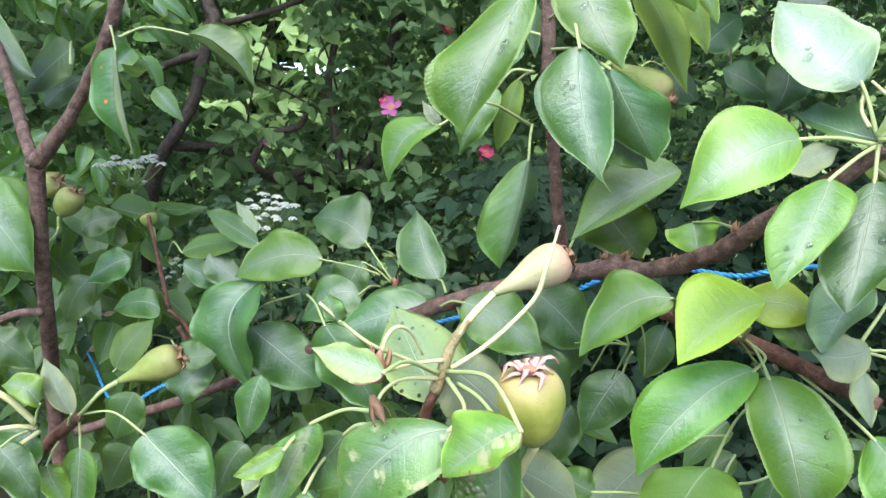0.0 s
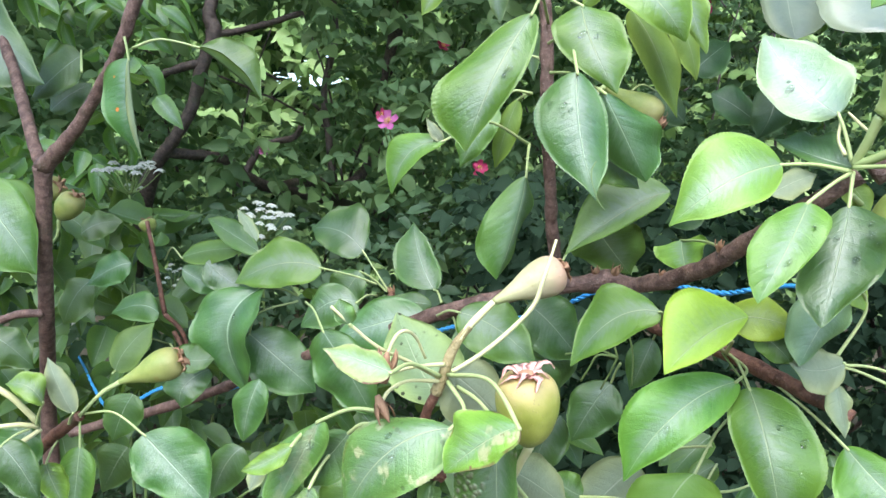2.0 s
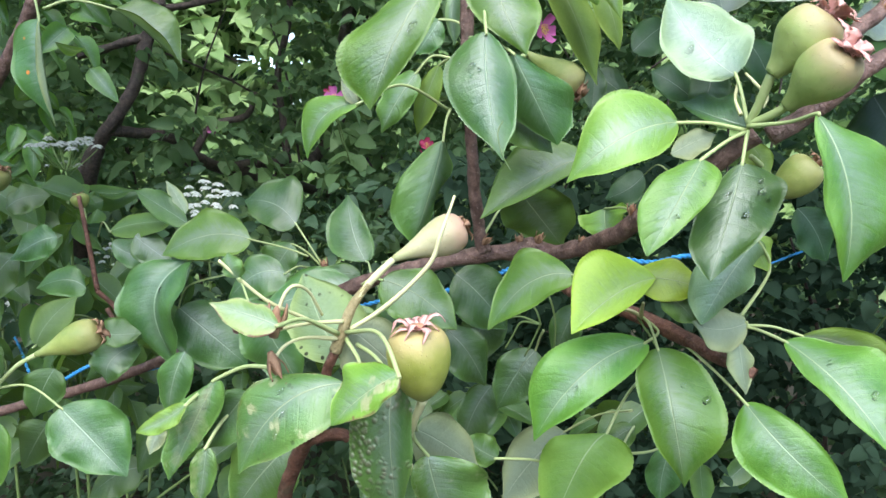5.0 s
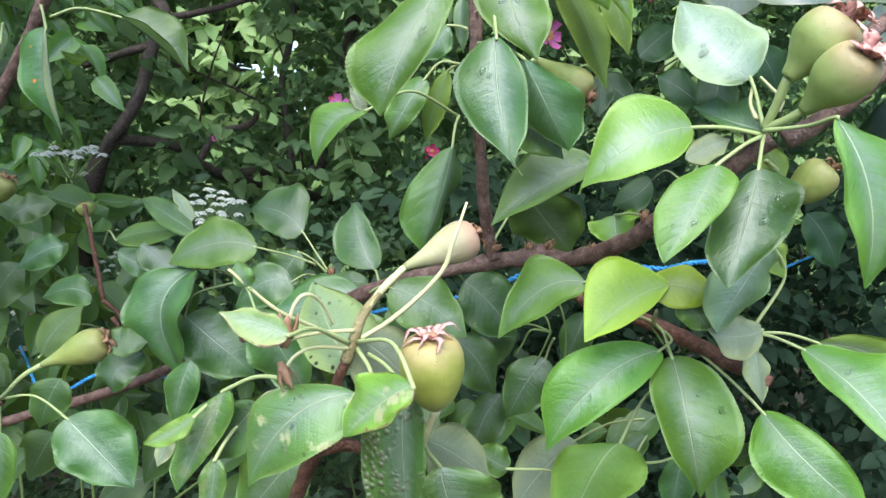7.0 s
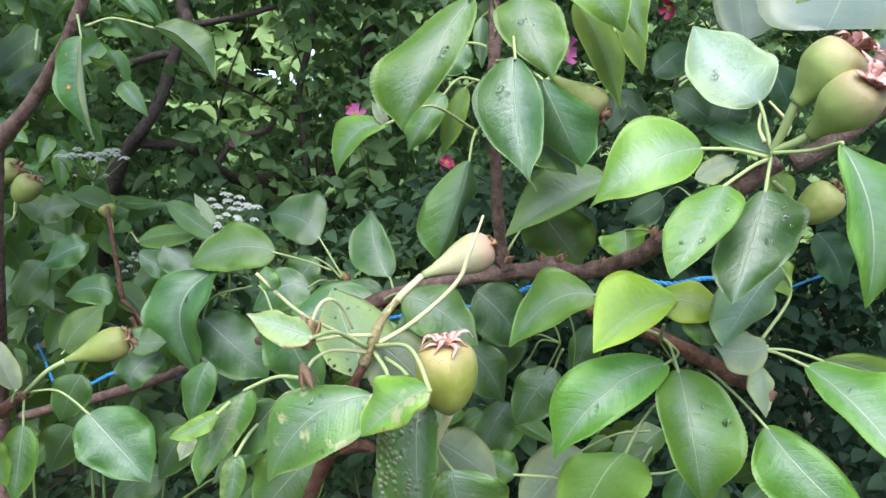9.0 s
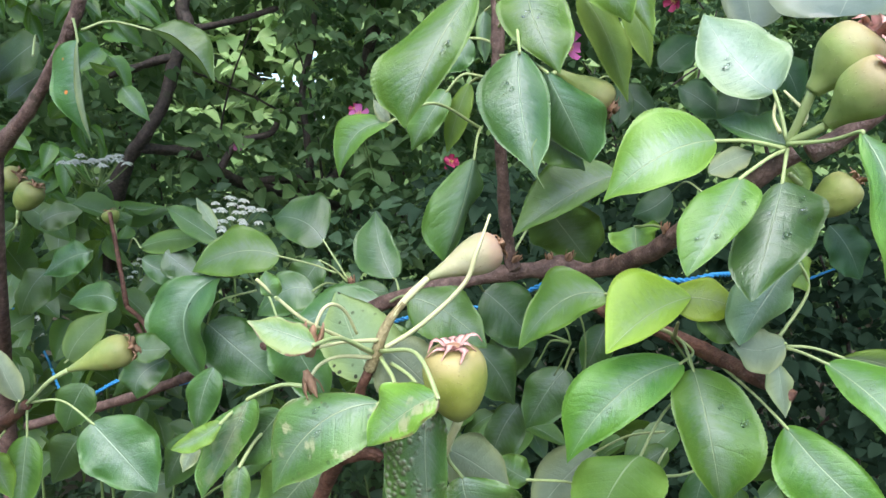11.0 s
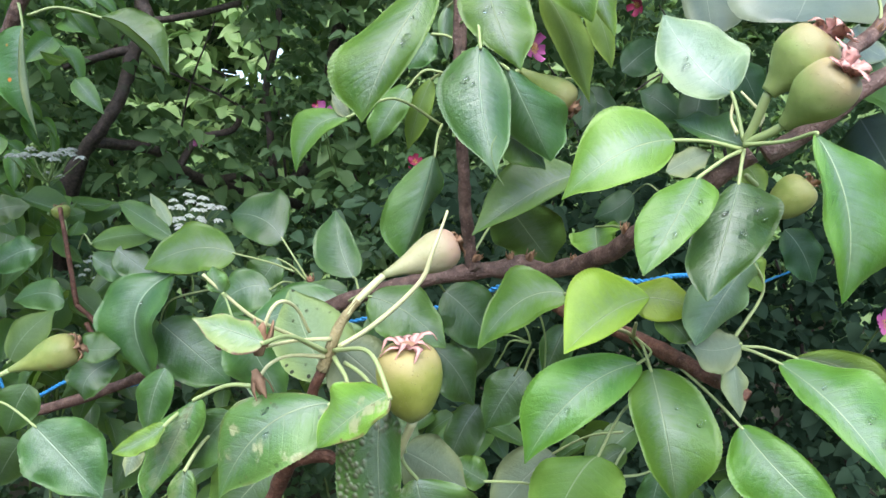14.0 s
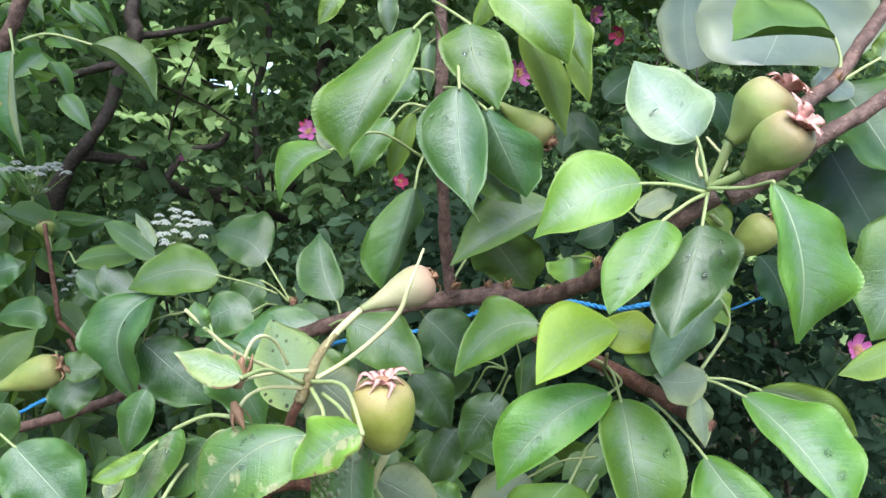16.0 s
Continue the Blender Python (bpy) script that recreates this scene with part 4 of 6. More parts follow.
leaf((0.1536, 0.3562, 1.1245), (0.1362, 0.3492, 1.1085), (0.1224, 0.3562, 1.0600), (-0.0266, 0.0080, -0.0056), (0.0314, -0.0005, -0.0046), 'fresh', node=(0.1995, 0.3802, 1.1622), via=(0.1706, 0.3644, 1.1505))
leaf((0.1635, 0.4861, 1.0696), (0.1370, 0.4902, 1.0402), (0.1162, 0.4913, 1.0063), (-0.0120, 0.0072, 0.0192), (0.0242, -0.0055, -0.0158), 'grey', node=(0.2038, 0.4473, 1.1033))
leaf((0.1903, 0.4082, 1.1064), (0.1799, 0.4081, 1.1002), (0.1696, 0.4075, 1.0900), (0.0061, -0.0014, -0.0084), (-0.0016, 0.0049, 0.0061), 'green', node=(0.1775, 0.3971, 1.0921))
leaf((0.2171, 0.4006, 1.0998), (0.2099, 0.3987, 1.0802), (0.2099, 0.4005, 1.0544), (0.0145, -0.0013, -0.0033), (-0.0135, 0.0002, -0.0051), 'dark', node=(0.1775, 0.3971, 1.0921), via=(0.1979, 0.3961, 1.0943))
leaf((0.2139, 0.3561, 1.1050), (0.2150, 0.3544, 1.0918), (0.2176, 0.3520, 1.0738), (-0.0070, 0.0004, -0.0003), (0.0091, 0.0013, -0.0014), 'green')

# leaves round the spur
leaf((0.0030, 0.2518, 1.1919), (-0.0235, 0.2492, 1.1818), (-0.0432, 0.2602, 1.1471), (0.0094, -0.0103, -0.0132), (-0.0137, 0.0136, 0.0048), 'damaged', node=(0.0019, 0.2776, 1.2039), via=(0.0089, 0.2611, 1.1970), drops=[(0.5, -0.2, 0.00208), (0.4, 0.4, 0.00182), (0.6, -0.5, 0.00156)], cup=0.18, peak=(0.36, 0.55), point=0.35, blunt=0.55, wave=0.06)
leaf((0.0256, 0.2112, 1.2097), (0.0126, 0.2187, 1.1988), (-0.0001, 0.2296, 1.1824), (0.0058, -0.0106, -0.0011), (-0.0081, 0.0212, 0.0034), 'torn', node=(0.0018, 0.2779, 1.2070), via=(0.0176, 0.2408, 1.2168), peak=(0.5, 0.42), point=0.2, blunt=0.6)
leaf((0.0241, 0.2553, 1.1915), (0.0230, 0.2481, 1.1689), (0.0280, 0.2608, 1.1173), (0.0101, 0.0064, -0.0079), (-0.0187, 0.0100, -0.0107), 'blister', node=(0.0065, 0.2819, 1.2001), cup=0.1, peak=(0.35, 0.45), point=0.3)
leaf((0.0002, 0.2908, 1.1874), (-0.0125, 0.3057, 1.2036), (-0.0247, 0.3273, 1.2250), (0.0203, -0.0002, 0.0087), (-0.0220, 0.0133, -0.0014), 'specked', node=(-0.0037, 0.2839, 1.1951))
leaf((0.0034, 0.2868, 1.2055), (0.0172, 0.2866, 1.1947), (0.0319, 0.2895, 1.1769), (-0.0131, -0.0028, -0.0133), (0.0056, 0.0034, 0.0137), 'grey', node=(-0.0002, 0.2808, 1.2048))
leaf((-0.0216, 0.2377, 1.2203), (-0.0343, 0.2409, 1.2239), (-0.0503, 0.2454, 1.2274), (-0.0007, -0.0049, -0.0071), (-0.0028, 0.0087, 0.0036), 'withered', node=(-0.0018, 0.2781, 1.2063), via=(-0.0145, 0.2591, 1.2175))
leaf((-0.0568, 0.2748, 1.1848), (-0.0677, 0.2778, 1.1621), (-0.0827, 0.2869, 1.1304), (0.0117, -0.0042, 0.0051), (-0.0184, 0.0162, -0.0088), 'wet', node=(-0.0284, 0.2632, 1.1947), via=(-0.0417, 0.2679, 1.1935), drops=[(0.3, -0.2, 0.0026), (0.45, 0.3, 0.00156)], peak=(0.42, 0.45), point=0.4)
leaf((-0.0685, 0.2713, 1.1744), (-0.0797, 0.2730, 1.1661), (-0.0934, 0.2770, 1.1589), (0.0035, -0.0046, -0.0029), (-0.0023, 0.0026, 0.0033), 'young', node=(-0.0632, 0.2892, 1.1750))
leaf((-0.0896, 0.3000, 1.1514), (-0.0925, 0.2996, 1.1465), (-0.0956, 0.2987, 1.1377), (-0.0050, 0.0025, 0.0010), (0.0043, -0.0005, -0.0018), 'grey')
leaf((-0.0436, 0.2802, 1.1774), (-0.0532, 0.2832, 1.1645), (-0.0662, 0.2878, 1.1460), (0.0112, -0.0053, -0.0049), (-0.0114, 0.0069, 0.0008), 'dark', node=(-0.0296, 0.2702, 1.1855), via=(-0.0373, 0.2745, 1.1839))
leaf((-0.0609, 0.2742, 1.1533), (-0.0621, 0.2728, 1.1408), (-0.0649, 0.2749, 1.1243), (0.0062, -0.0002, 0.0013), (-0.0068, 0.0022, -0.0017), 'wet', node=(-0.0400, 0.3000, 1.1700), via=(-0.0540, 0.2830, 1.1640))
leaf((-0.0341, 0.3435, 1.1230), (-0.0505, 0.3424, 1.1056), (-0.0671, 0.3503, 1.0794), (0.0166, -0.0025, -0.0117), (-0.0201, 0.0117, 0.0032), 'green')
leaf((0.0355, 0.2925, 1.1542), (0.0530, 0.3115, 1.1366), (0.0727, 0.3258, 1.1154), (-0.0090, -0.0071, -0.0127), (0.0075, 0.0127, 0.0084), 'grey', node=(0.0333, 0.2704, 1.1696))
leaf((0.0408, 0.2783, 1.1473), (0.0453, 0.2775, 1.1294), (0.0564, 0.2863, 1.0961), (0.0291, 0.0109, -0.0089), (-0.0108, 0.0009, 0.0007), 'wet', node=(0.0324, 0.2671, 1.1650), via=(0.0345, 0.2720, 1.1574))
leaf((0.0885, 0.3639, 1.1047), (0.0770, 0.3595, 1.1125), (0.0660, 0.3572, 1.1214), (-0.0011, -0.0010, -0.0090), (0.0062, 0.0065, 0.0066), 'green', node=(0.1335, 0.3793, 1.0892), via=(0.1145, 0.3717, 1.0997))

# leaves further in, several in darker tones painted for the crown's shade
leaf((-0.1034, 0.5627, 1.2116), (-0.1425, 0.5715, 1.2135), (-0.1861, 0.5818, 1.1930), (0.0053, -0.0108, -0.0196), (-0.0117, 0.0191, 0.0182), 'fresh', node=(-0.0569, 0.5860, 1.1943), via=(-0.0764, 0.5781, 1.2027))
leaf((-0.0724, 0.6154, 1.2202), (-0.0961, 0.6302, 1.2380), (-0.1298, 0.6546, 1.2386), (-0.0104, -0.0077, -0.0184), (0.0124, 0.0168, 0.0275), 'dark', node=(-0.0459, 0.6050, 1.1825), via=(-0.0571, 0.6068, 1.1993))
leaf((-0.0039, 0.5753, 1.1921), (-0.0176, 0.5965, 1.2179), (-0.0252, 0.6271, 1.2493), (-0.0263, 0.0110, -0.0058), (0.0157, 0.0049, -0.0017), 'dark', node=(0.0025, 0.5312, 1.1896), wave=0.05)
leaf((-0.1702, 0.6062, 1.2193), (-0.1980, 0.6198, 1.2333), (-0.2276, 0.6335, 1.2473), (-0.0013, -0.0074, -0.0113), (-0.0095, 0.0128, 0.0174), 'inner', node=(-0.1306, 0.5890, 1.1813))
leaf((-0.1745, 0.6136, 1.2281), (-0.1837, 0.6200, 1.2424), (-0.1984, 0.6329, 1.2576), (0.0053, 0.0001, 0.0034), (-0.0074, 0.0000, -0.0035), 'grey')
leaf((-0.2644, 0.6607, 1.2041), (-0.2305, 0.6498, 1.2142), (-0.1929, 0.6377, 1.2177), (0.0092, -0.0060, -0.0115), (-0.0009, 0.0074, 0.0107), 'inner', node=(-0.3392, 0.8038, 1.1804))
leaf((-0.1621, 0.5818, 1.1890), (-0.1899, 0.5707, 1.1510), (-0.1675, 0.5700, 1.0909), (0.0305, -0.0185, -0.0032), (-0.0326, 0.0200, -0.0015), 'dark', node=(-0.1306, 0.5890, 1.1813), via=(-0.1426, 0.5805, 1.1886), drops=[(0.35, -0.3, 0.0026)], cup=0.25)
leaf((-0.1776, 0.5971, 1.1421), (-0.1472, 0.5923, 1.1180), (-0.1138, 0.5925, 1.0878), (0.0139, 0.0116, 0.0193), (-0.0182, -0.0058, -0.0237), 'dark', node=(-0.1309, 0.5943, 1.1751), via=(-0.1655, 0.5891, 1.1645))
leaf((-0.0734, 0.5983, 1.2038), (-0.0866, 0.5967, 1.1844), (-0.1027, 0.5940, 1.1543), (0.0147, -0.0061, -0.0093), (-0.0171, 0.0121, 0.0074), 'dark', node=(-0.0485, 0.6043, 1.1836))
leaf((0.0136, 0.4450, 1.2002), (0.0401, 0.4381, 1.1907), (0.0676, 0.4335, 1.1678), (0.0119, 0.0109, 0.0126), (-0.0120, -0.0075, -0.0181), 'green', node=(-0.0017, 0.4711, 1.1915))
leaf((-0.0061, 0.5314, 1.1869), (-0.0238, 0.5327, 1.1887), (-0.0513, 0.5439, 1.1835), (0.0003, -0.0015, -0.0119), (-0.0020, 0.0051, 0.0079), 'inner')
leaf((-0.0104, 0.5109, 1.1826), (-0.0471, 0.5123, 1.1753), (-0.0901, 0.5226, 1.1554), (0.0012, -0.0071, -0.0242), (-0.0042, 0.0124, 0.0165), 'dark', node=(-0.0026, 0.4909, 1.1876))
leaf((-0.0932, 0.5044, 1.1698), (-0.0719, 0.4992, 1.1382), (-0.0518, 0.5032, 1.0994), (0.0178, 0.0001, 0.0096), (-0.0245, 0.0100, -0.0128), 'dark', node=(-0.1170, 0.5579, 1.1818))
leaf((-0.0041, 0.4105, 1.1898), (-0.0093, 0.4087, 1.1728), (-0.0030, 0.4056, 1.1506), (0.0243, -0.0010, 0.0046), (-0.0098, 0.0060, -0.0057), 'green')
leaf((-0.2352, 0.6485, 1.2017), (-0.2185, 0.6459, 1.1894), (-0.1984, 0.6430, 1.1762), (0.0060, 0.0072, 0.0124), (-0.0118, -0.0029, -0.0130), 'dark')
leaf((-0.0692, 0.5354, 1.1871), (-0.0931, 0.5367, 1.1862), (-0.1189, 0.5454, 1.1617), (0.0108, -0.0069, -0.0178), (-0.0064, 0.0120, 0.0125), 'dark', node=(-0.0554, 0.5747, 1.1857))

# leaves of the left node
leaf((-0.2233, 0.4689, 1.0946), (-0.1975, 0.4588, 1.0748), (-0.1692, 0.4499, 1.0495), (0.0257, 0.0061, 0.0136), (-0.0263, -0.0016, -0.0101), 'dark', node=(-0.2783, 0.4836, 1.1039), via=(-0.2503, 0.4783, 1.1080))
leaf((-0.1987, 0.4977, 1.0616), (-0.2195, 0.4949, 1.0616), (-0.2403, 0.4950, 1.0519), (0.0062, -0.0074, -0.0079), (-0.0064, 0.0098, 0.0110), 'green', node=(-0.2191, 0.4814, 1.0834))
leaf((-0.2770, 0.4786, 1.0799), (-0.2790, 0.4754, 1.0538), (-0.2850, 0.4768, 1.0158), (0.0149, -0.0005, -0.0023), (-0.0190, 0.0056, -0.0059), 'green', node=(-0.2775, 0.4814, 1.1028))
leaf((-0.2856, 0.4481, 1.1257), (-0.2948, 0.4458, 1.1389), (-0.3147, 0.4520, 1.1380), (0.0047, -0.0072, -0.0089), (-0.0022, 0.0112, 0.0088), 'young', node=(-0.2996, 0.4617, 1.1037))
leaf((-0.2721, 0.4624, 1.1127), (-0.2812, 0.4611, 1.1338), (-0.2923, 0.4678, 1.1538), (0.0086, 0.0040, 0.0005), (-0.0099, -0.0002, -0.0027), 'grey', node=(-0.2828, 0.4750, 1.0994))
leaf((-0.2843, 0.5538, 1.1167), (-0.2729, 0.5564, 1.1386), (-0.2546, 0.5685, 1.1573), (0.0148, -0.0053, -0.0083), (-0.0130, 0.0072, 0.0080), 'inner', node=(-0.3175, 0.7522, 1.0878))
leaf((-0.2386, 0.5742, 1.1237), (-0.2210, 0.5679, 1.1234), (-0.2017, 0.5739, 1.1246), (-0.0025, 0.0078, 0.0140), (0.0027, -0.0053, -0.0103), 'inner', node=(-0.2518, 0.5954, 1.1307))
leaf((-0.2631, 0.5414, 1.1005), (-0.2724, 0.5394, 1.0833), (-0.2830, 0.5423, 1.0564), (0.0181, -0.0008, -0.0044), (-0.0201, 0.0063, -0.0003), 'inner')
leaf((-0.2142, 0.5921, 1.1079), (-0.2340, 0.5807, 1.0950), (-0.2362, 0.5781, 1.0742), (0.0158, -0.0011, -0.0074), (-0.0223, 0.0105, 0.0014), 'dark')
leaf((-0.3123, 0.4407, 1.0962), (-0.2979, 0.4386, 1.0805), (-0.2868, 0.4412, 1.0538), (0.0021, 0.0077, 0.0134), (-0.0159, -0.0008, -0.0083), 'dark', node=(-0.3045, 0.4613, 1.1003))
leaf((-0.4084, 0.5784, 1.1402), (-0.3902, 0.5770, 1.1304), (-0.3726, 0.5840, 1.1074), (0.0012, 0.0117, 0.0128), (-0.0099, -0.0018, -0.0155), 'inner')
leaf((-0.2385, 0.4966, 1.3780), (-0.2316, 0.4874, 1.3384), (-0.2278, 0.4911, 1.3019), (-0.0036, -0.0039, -0.0006), (-0.0303, 0.0127, 0.0057), 'spotted', node=(-0.2413, 0.4969, 1.3938), peak=(0.5, 0.42), point=0.5, cup=0.05)
leaf((-0.1890, 0.5055, 1.3891), (-0.1640, 0.5035, 1.3717), (-0.1421, 0.5105, 1.3510), (0.0117, 0.0099, 0.0208), (0.0038, -0.0035, 0.0062), 'green', node=(-0.2371, 0.5000, 1.3863), via=(-0.2169, 0.5027, 1.3939), peak=(0.5, 0.5), point=0.4, cup=0.05)
leaf((-0.4451, 0.6414, 1.4817), (-0.4225, 0.6333, 1.4190), (-0.3828, 0.6372, 1.3727), (0.0105, 0.0109, 0.0076), (-0.0309, -0.0049, -0.0428), 'grey')
leaf((-0.4228, 0.5756, 1.2780), (-0.3808, 0.5609, 1.2454), (-0.3556, 0.5650, 1.1998), (0.0077, 0.0136, 0.0288), (-0.0189, -0.0034, -0.0295), 'green')
leaf((-0.4368, 0.6259, 1.2763), (-0.4067, 0.6229, 1.2556), (-0.3961, 0.6242, 1.2176), (-0.0183, -0.0031, -0.0272), (0.0127, 0.0079, 0.0161), 'green')
leaf((-0.3639, 0.6713, 1.4060), (-0.3862, 0.6694, 1.3886), (-0.4199, 0.6765, 1.3608), (0.0089, -0.0025, -0.0194), (-0.0119, 0.0128, 0.0210), 'inner', node=(-0.3047, 0.5559, 1.3750))
leaf((-0.4170, 0.7056, 1.3520), (-0.3965, 0.7076, 1.3703), (-0.3779, 0.7191, 1.3838), (-0.0119, 0.0118, 0.0129), (0.0122, -0.0016, -0.0116), 'inner')

# broad pale leaves behind the fruit
leaf((0.4004, 0.5644, 1.5357), (0.3356, 0.4733, 1.4561), (0.2841, 0.4129, 1.3959), (0.0869, 0.0108, 0.0018), (-0.0742, 0.0065, -0.0177), 'pale', broad=1)
leaf((0.3526, 0.6900, 1.5262), (0.3289, 0.6375, 1.4761), (0.3182, 0.5937, 1.4262), (0.0398, -0.0041, 0.0025), (-0.0323, -0.0075, -0.0100), 'pale', broad=1)
leaf((0.4347, 0.5713, 1.4312), (0.4414, 0.5699, 1.4237), (0.4675, 0.5657, 1.4095), (0.0157, 0.0097, 0.0144), (-0.0174, -0.0096, -0.0157), 'pale', broad=1)
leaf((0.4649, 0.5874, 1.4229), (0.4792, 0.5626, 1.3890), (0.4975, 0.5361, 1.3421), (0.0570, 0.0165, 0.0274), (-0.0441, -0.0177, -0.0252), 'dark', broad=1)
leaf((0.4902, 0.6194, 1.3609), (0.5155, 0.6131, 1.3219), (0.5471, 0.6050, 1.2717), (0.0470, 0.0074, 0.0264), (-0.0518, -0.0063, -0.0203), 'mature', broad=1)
leaf((0.2871, 0.3462, 1.3992), (0.2498, 0.3359, 1.3964), (0.2183, 0.3347, 1.3897), (0.0163, 0.0425, 0.0423), (-0.0057, -0.0092, 0.0029), 'green', node=(0.2869, 0.3399, 1.3740), via=(0.2896, 0.3428, 1.3876))
leaf((0.3098, 0.3387, 1.3884), (0.3174, 0.3388, 1.3986), (0.3265, 0.3389, 1.4106), (-0.0104, 0.0012, 0.0010), (0.0101, -0.0018, -0.0075), 'young', node=(0.2876, 0.3397, 1.3731), via=(0.2989, 0.3392, 1.3813))
leaf((0.3436, 0.3371, 1.3010), (0.3277, 0.3254, 1.2648), (0.3111, 0.3198, 1.2277), (0.0289, 0.0009, -0.0221), (-0.0260, 0.0076, 0.0076), 'green', cup=0.2)
leaf((0.3392, 0.3210, 1.2298), (0.3141, 0.3187, 1.2189), (0.2921, 0.3181, 1.2078), (0.0046, 0.0042, 0.0077), (0.0038, -0.0054, -0.0101), 'young')
leaf((0.1313, 0.3693, 1.2195), (0.1058, 0.3801, 1.2118), (0.0827, 0.3876, 1.1796), (0.0042, -0.0116, -0.0103), (-0.0039, 0.0183, 0.0151), 'fresh', node=(0.1529, 0.4269, 1.1978), via=(0.1413, 0.3940, 1.2119))

# bare stalks, buds and stipules
dry_stalk([(-0.0019, 0.2790, 1.2053, 0.0011), (-0.0158, 0.2690, 1.2155, 0.0009), (-0.0287, 0.2569, 1.2251, 0.0008), (-0.0399, 0.2538, 1.2352, 0.0007), (-0.0483, 0.2523, 1.2434, 0.0007)])
dry_stalk([(0.0039, 0.2780, 1.2086, 0.0011), (0.0168, 0.2773, 1.2174, 0.0011), (0.0307, 0.2760, 1.2302, 0.0011), (0.0399, 0.2748, 1.2417, 0.0011), (0.0433, 0.2740, 1.2531, 0.0010), (0.0470, 0.2770, 1.2633, 0.0007), (0.0497, 0.2808, 1.2706, 0.0006)])
dry_stalk([(0.0001, 0.2787, 1.2119, 0.0011), (-0.0120, 0.2685, 1.2136, 0.0008), (-0.0209, 0.2610, 1.2136, 0.0008), (-0.0264, 0.2553, 1.2132, 0.0008)])
dry_stalk([(-0.0018, 0.2788, 1.2037, 0.0011), (-0.0158, 0.2699, 1.2064, 0.0008), (-0.0237, 0.2641, 1.2043, 0.0008), (-0.0278, 0.2596, 1.1989, 0.0008)])
dry_stalk([(-0.0254, 0.2551, 1.2128, 0.0008), (-0.0242, 0.2543, 1.2234, 0.0008), (-0.0213, 0.2551, 1.2306, 0.0008), (-0.0173, 0.2571, 1.2325, 0.0008), (-0.0129, 0.2643, 1.2277, 0.0007), (-0.0087, 0.2727, 1.2163, 0.0007)])
dry_stalk([(0.1901, 0.3045, 1.3291, 0.0010), (0.1887, 0.3035, 1.3206, 0.0008), (0.1897, 0.2984, 1.3126, 0.0010)])
dry_stalk([(0.1955, 0.3088, 1.3339, 0.0006), (0.1992, 0.3037, 1.3277, 0.0008), (0.2022, 0.2988, 1.3219, 0.0007), (0.1996, 0.2962, 1.3161, 0.0004)])
dry_bud((-0.0252, 0.2497, 1.2177), 0.0095, (0.1, 0.1, 1.0))
dry_bud((-0.0272, 0.2576, 1.1991), 0.008, (0.4, 0.0, -1.0))
dry_bud((-0.0442, 0.6039, 1.1827), 0.008, (-0.2, 0.0, 1.0))
dry_bud((0.1650, 0.3731, 1.2590), 0.005, (0.0, -0.2, 1.0))
leaf((-0.0406, 0.2529, 1.2359), (-0.0438, 0.2527, 1.2406), (-0.0452, 0.2545, 1.2465), (-0.0038, 0.0021, -0.0009), (0.0058, -0.0012, 0.0018), 'damaged', node=(-0.0399, 0.2537, 1.2348))

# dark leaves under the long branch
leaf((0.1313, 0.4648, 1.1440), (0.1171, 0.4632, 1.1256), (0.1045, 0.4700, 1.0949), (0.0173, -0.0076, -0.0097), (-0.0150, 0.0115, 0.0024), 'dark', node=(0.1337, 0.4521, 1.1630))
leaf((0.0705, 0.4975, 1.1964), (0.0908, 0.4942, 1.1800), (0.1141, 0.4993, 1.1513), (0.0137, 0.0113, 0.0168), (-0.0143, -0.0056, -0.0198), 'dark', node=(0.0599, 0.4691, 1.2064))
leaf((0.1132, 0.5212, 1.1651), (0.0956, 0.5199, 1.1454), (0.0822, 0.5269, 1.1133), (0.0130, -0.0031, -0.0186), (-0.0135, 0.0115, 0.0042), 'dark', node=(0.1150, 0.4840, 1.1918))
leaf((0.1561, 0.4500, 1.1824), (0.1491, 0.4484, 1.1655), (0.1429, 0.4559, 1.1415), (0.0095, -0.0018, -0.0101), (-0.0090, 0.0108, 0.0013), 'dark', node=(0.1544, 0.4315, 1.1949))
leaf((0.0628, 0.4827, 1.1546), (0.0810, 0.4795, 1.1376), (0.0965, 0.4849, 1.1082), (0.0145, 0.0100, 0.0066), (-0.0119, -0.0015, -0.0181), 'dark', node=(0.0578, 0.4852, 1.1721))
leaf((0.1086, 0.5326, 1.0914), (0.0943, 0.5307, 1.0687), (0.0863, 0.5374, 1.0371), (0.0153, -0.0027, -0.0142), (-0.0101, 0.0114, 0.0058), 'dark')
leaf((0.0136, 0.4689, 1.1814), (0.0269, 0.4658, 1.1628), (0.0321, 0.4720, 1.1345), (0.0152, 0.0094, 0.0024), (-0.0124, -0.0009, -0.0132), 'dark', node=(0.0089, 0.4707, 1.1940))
dry_stalk([(0.1306, 0.4498, 1.1682, 0.0011), (0.1167, 0.4509, 1.1693, 0.0008), (0.1114, 0.4539, 1.1589, 0.0007), (0.1068, 0.4588, 1.1470, 0.0007)], tone=2)
dry_stalk([(0.1306, 0.4498, 1.1682, 0.0011), (0.1156, 0.4573, 1.1720, 0.0007), (0.0961, 0.4677, 1.1646, 0.0008)], tone=2)
dry_stalk([(0.1412, 0.4467, 1.1478, 0.0007), (0.1404, 0.4455, 1.1704, 0.0007), (0.1371, 0.4454, 1.1847, 0.0007), (0.1340, 0.4486, 1.1924, 0.0008)], tone=2)
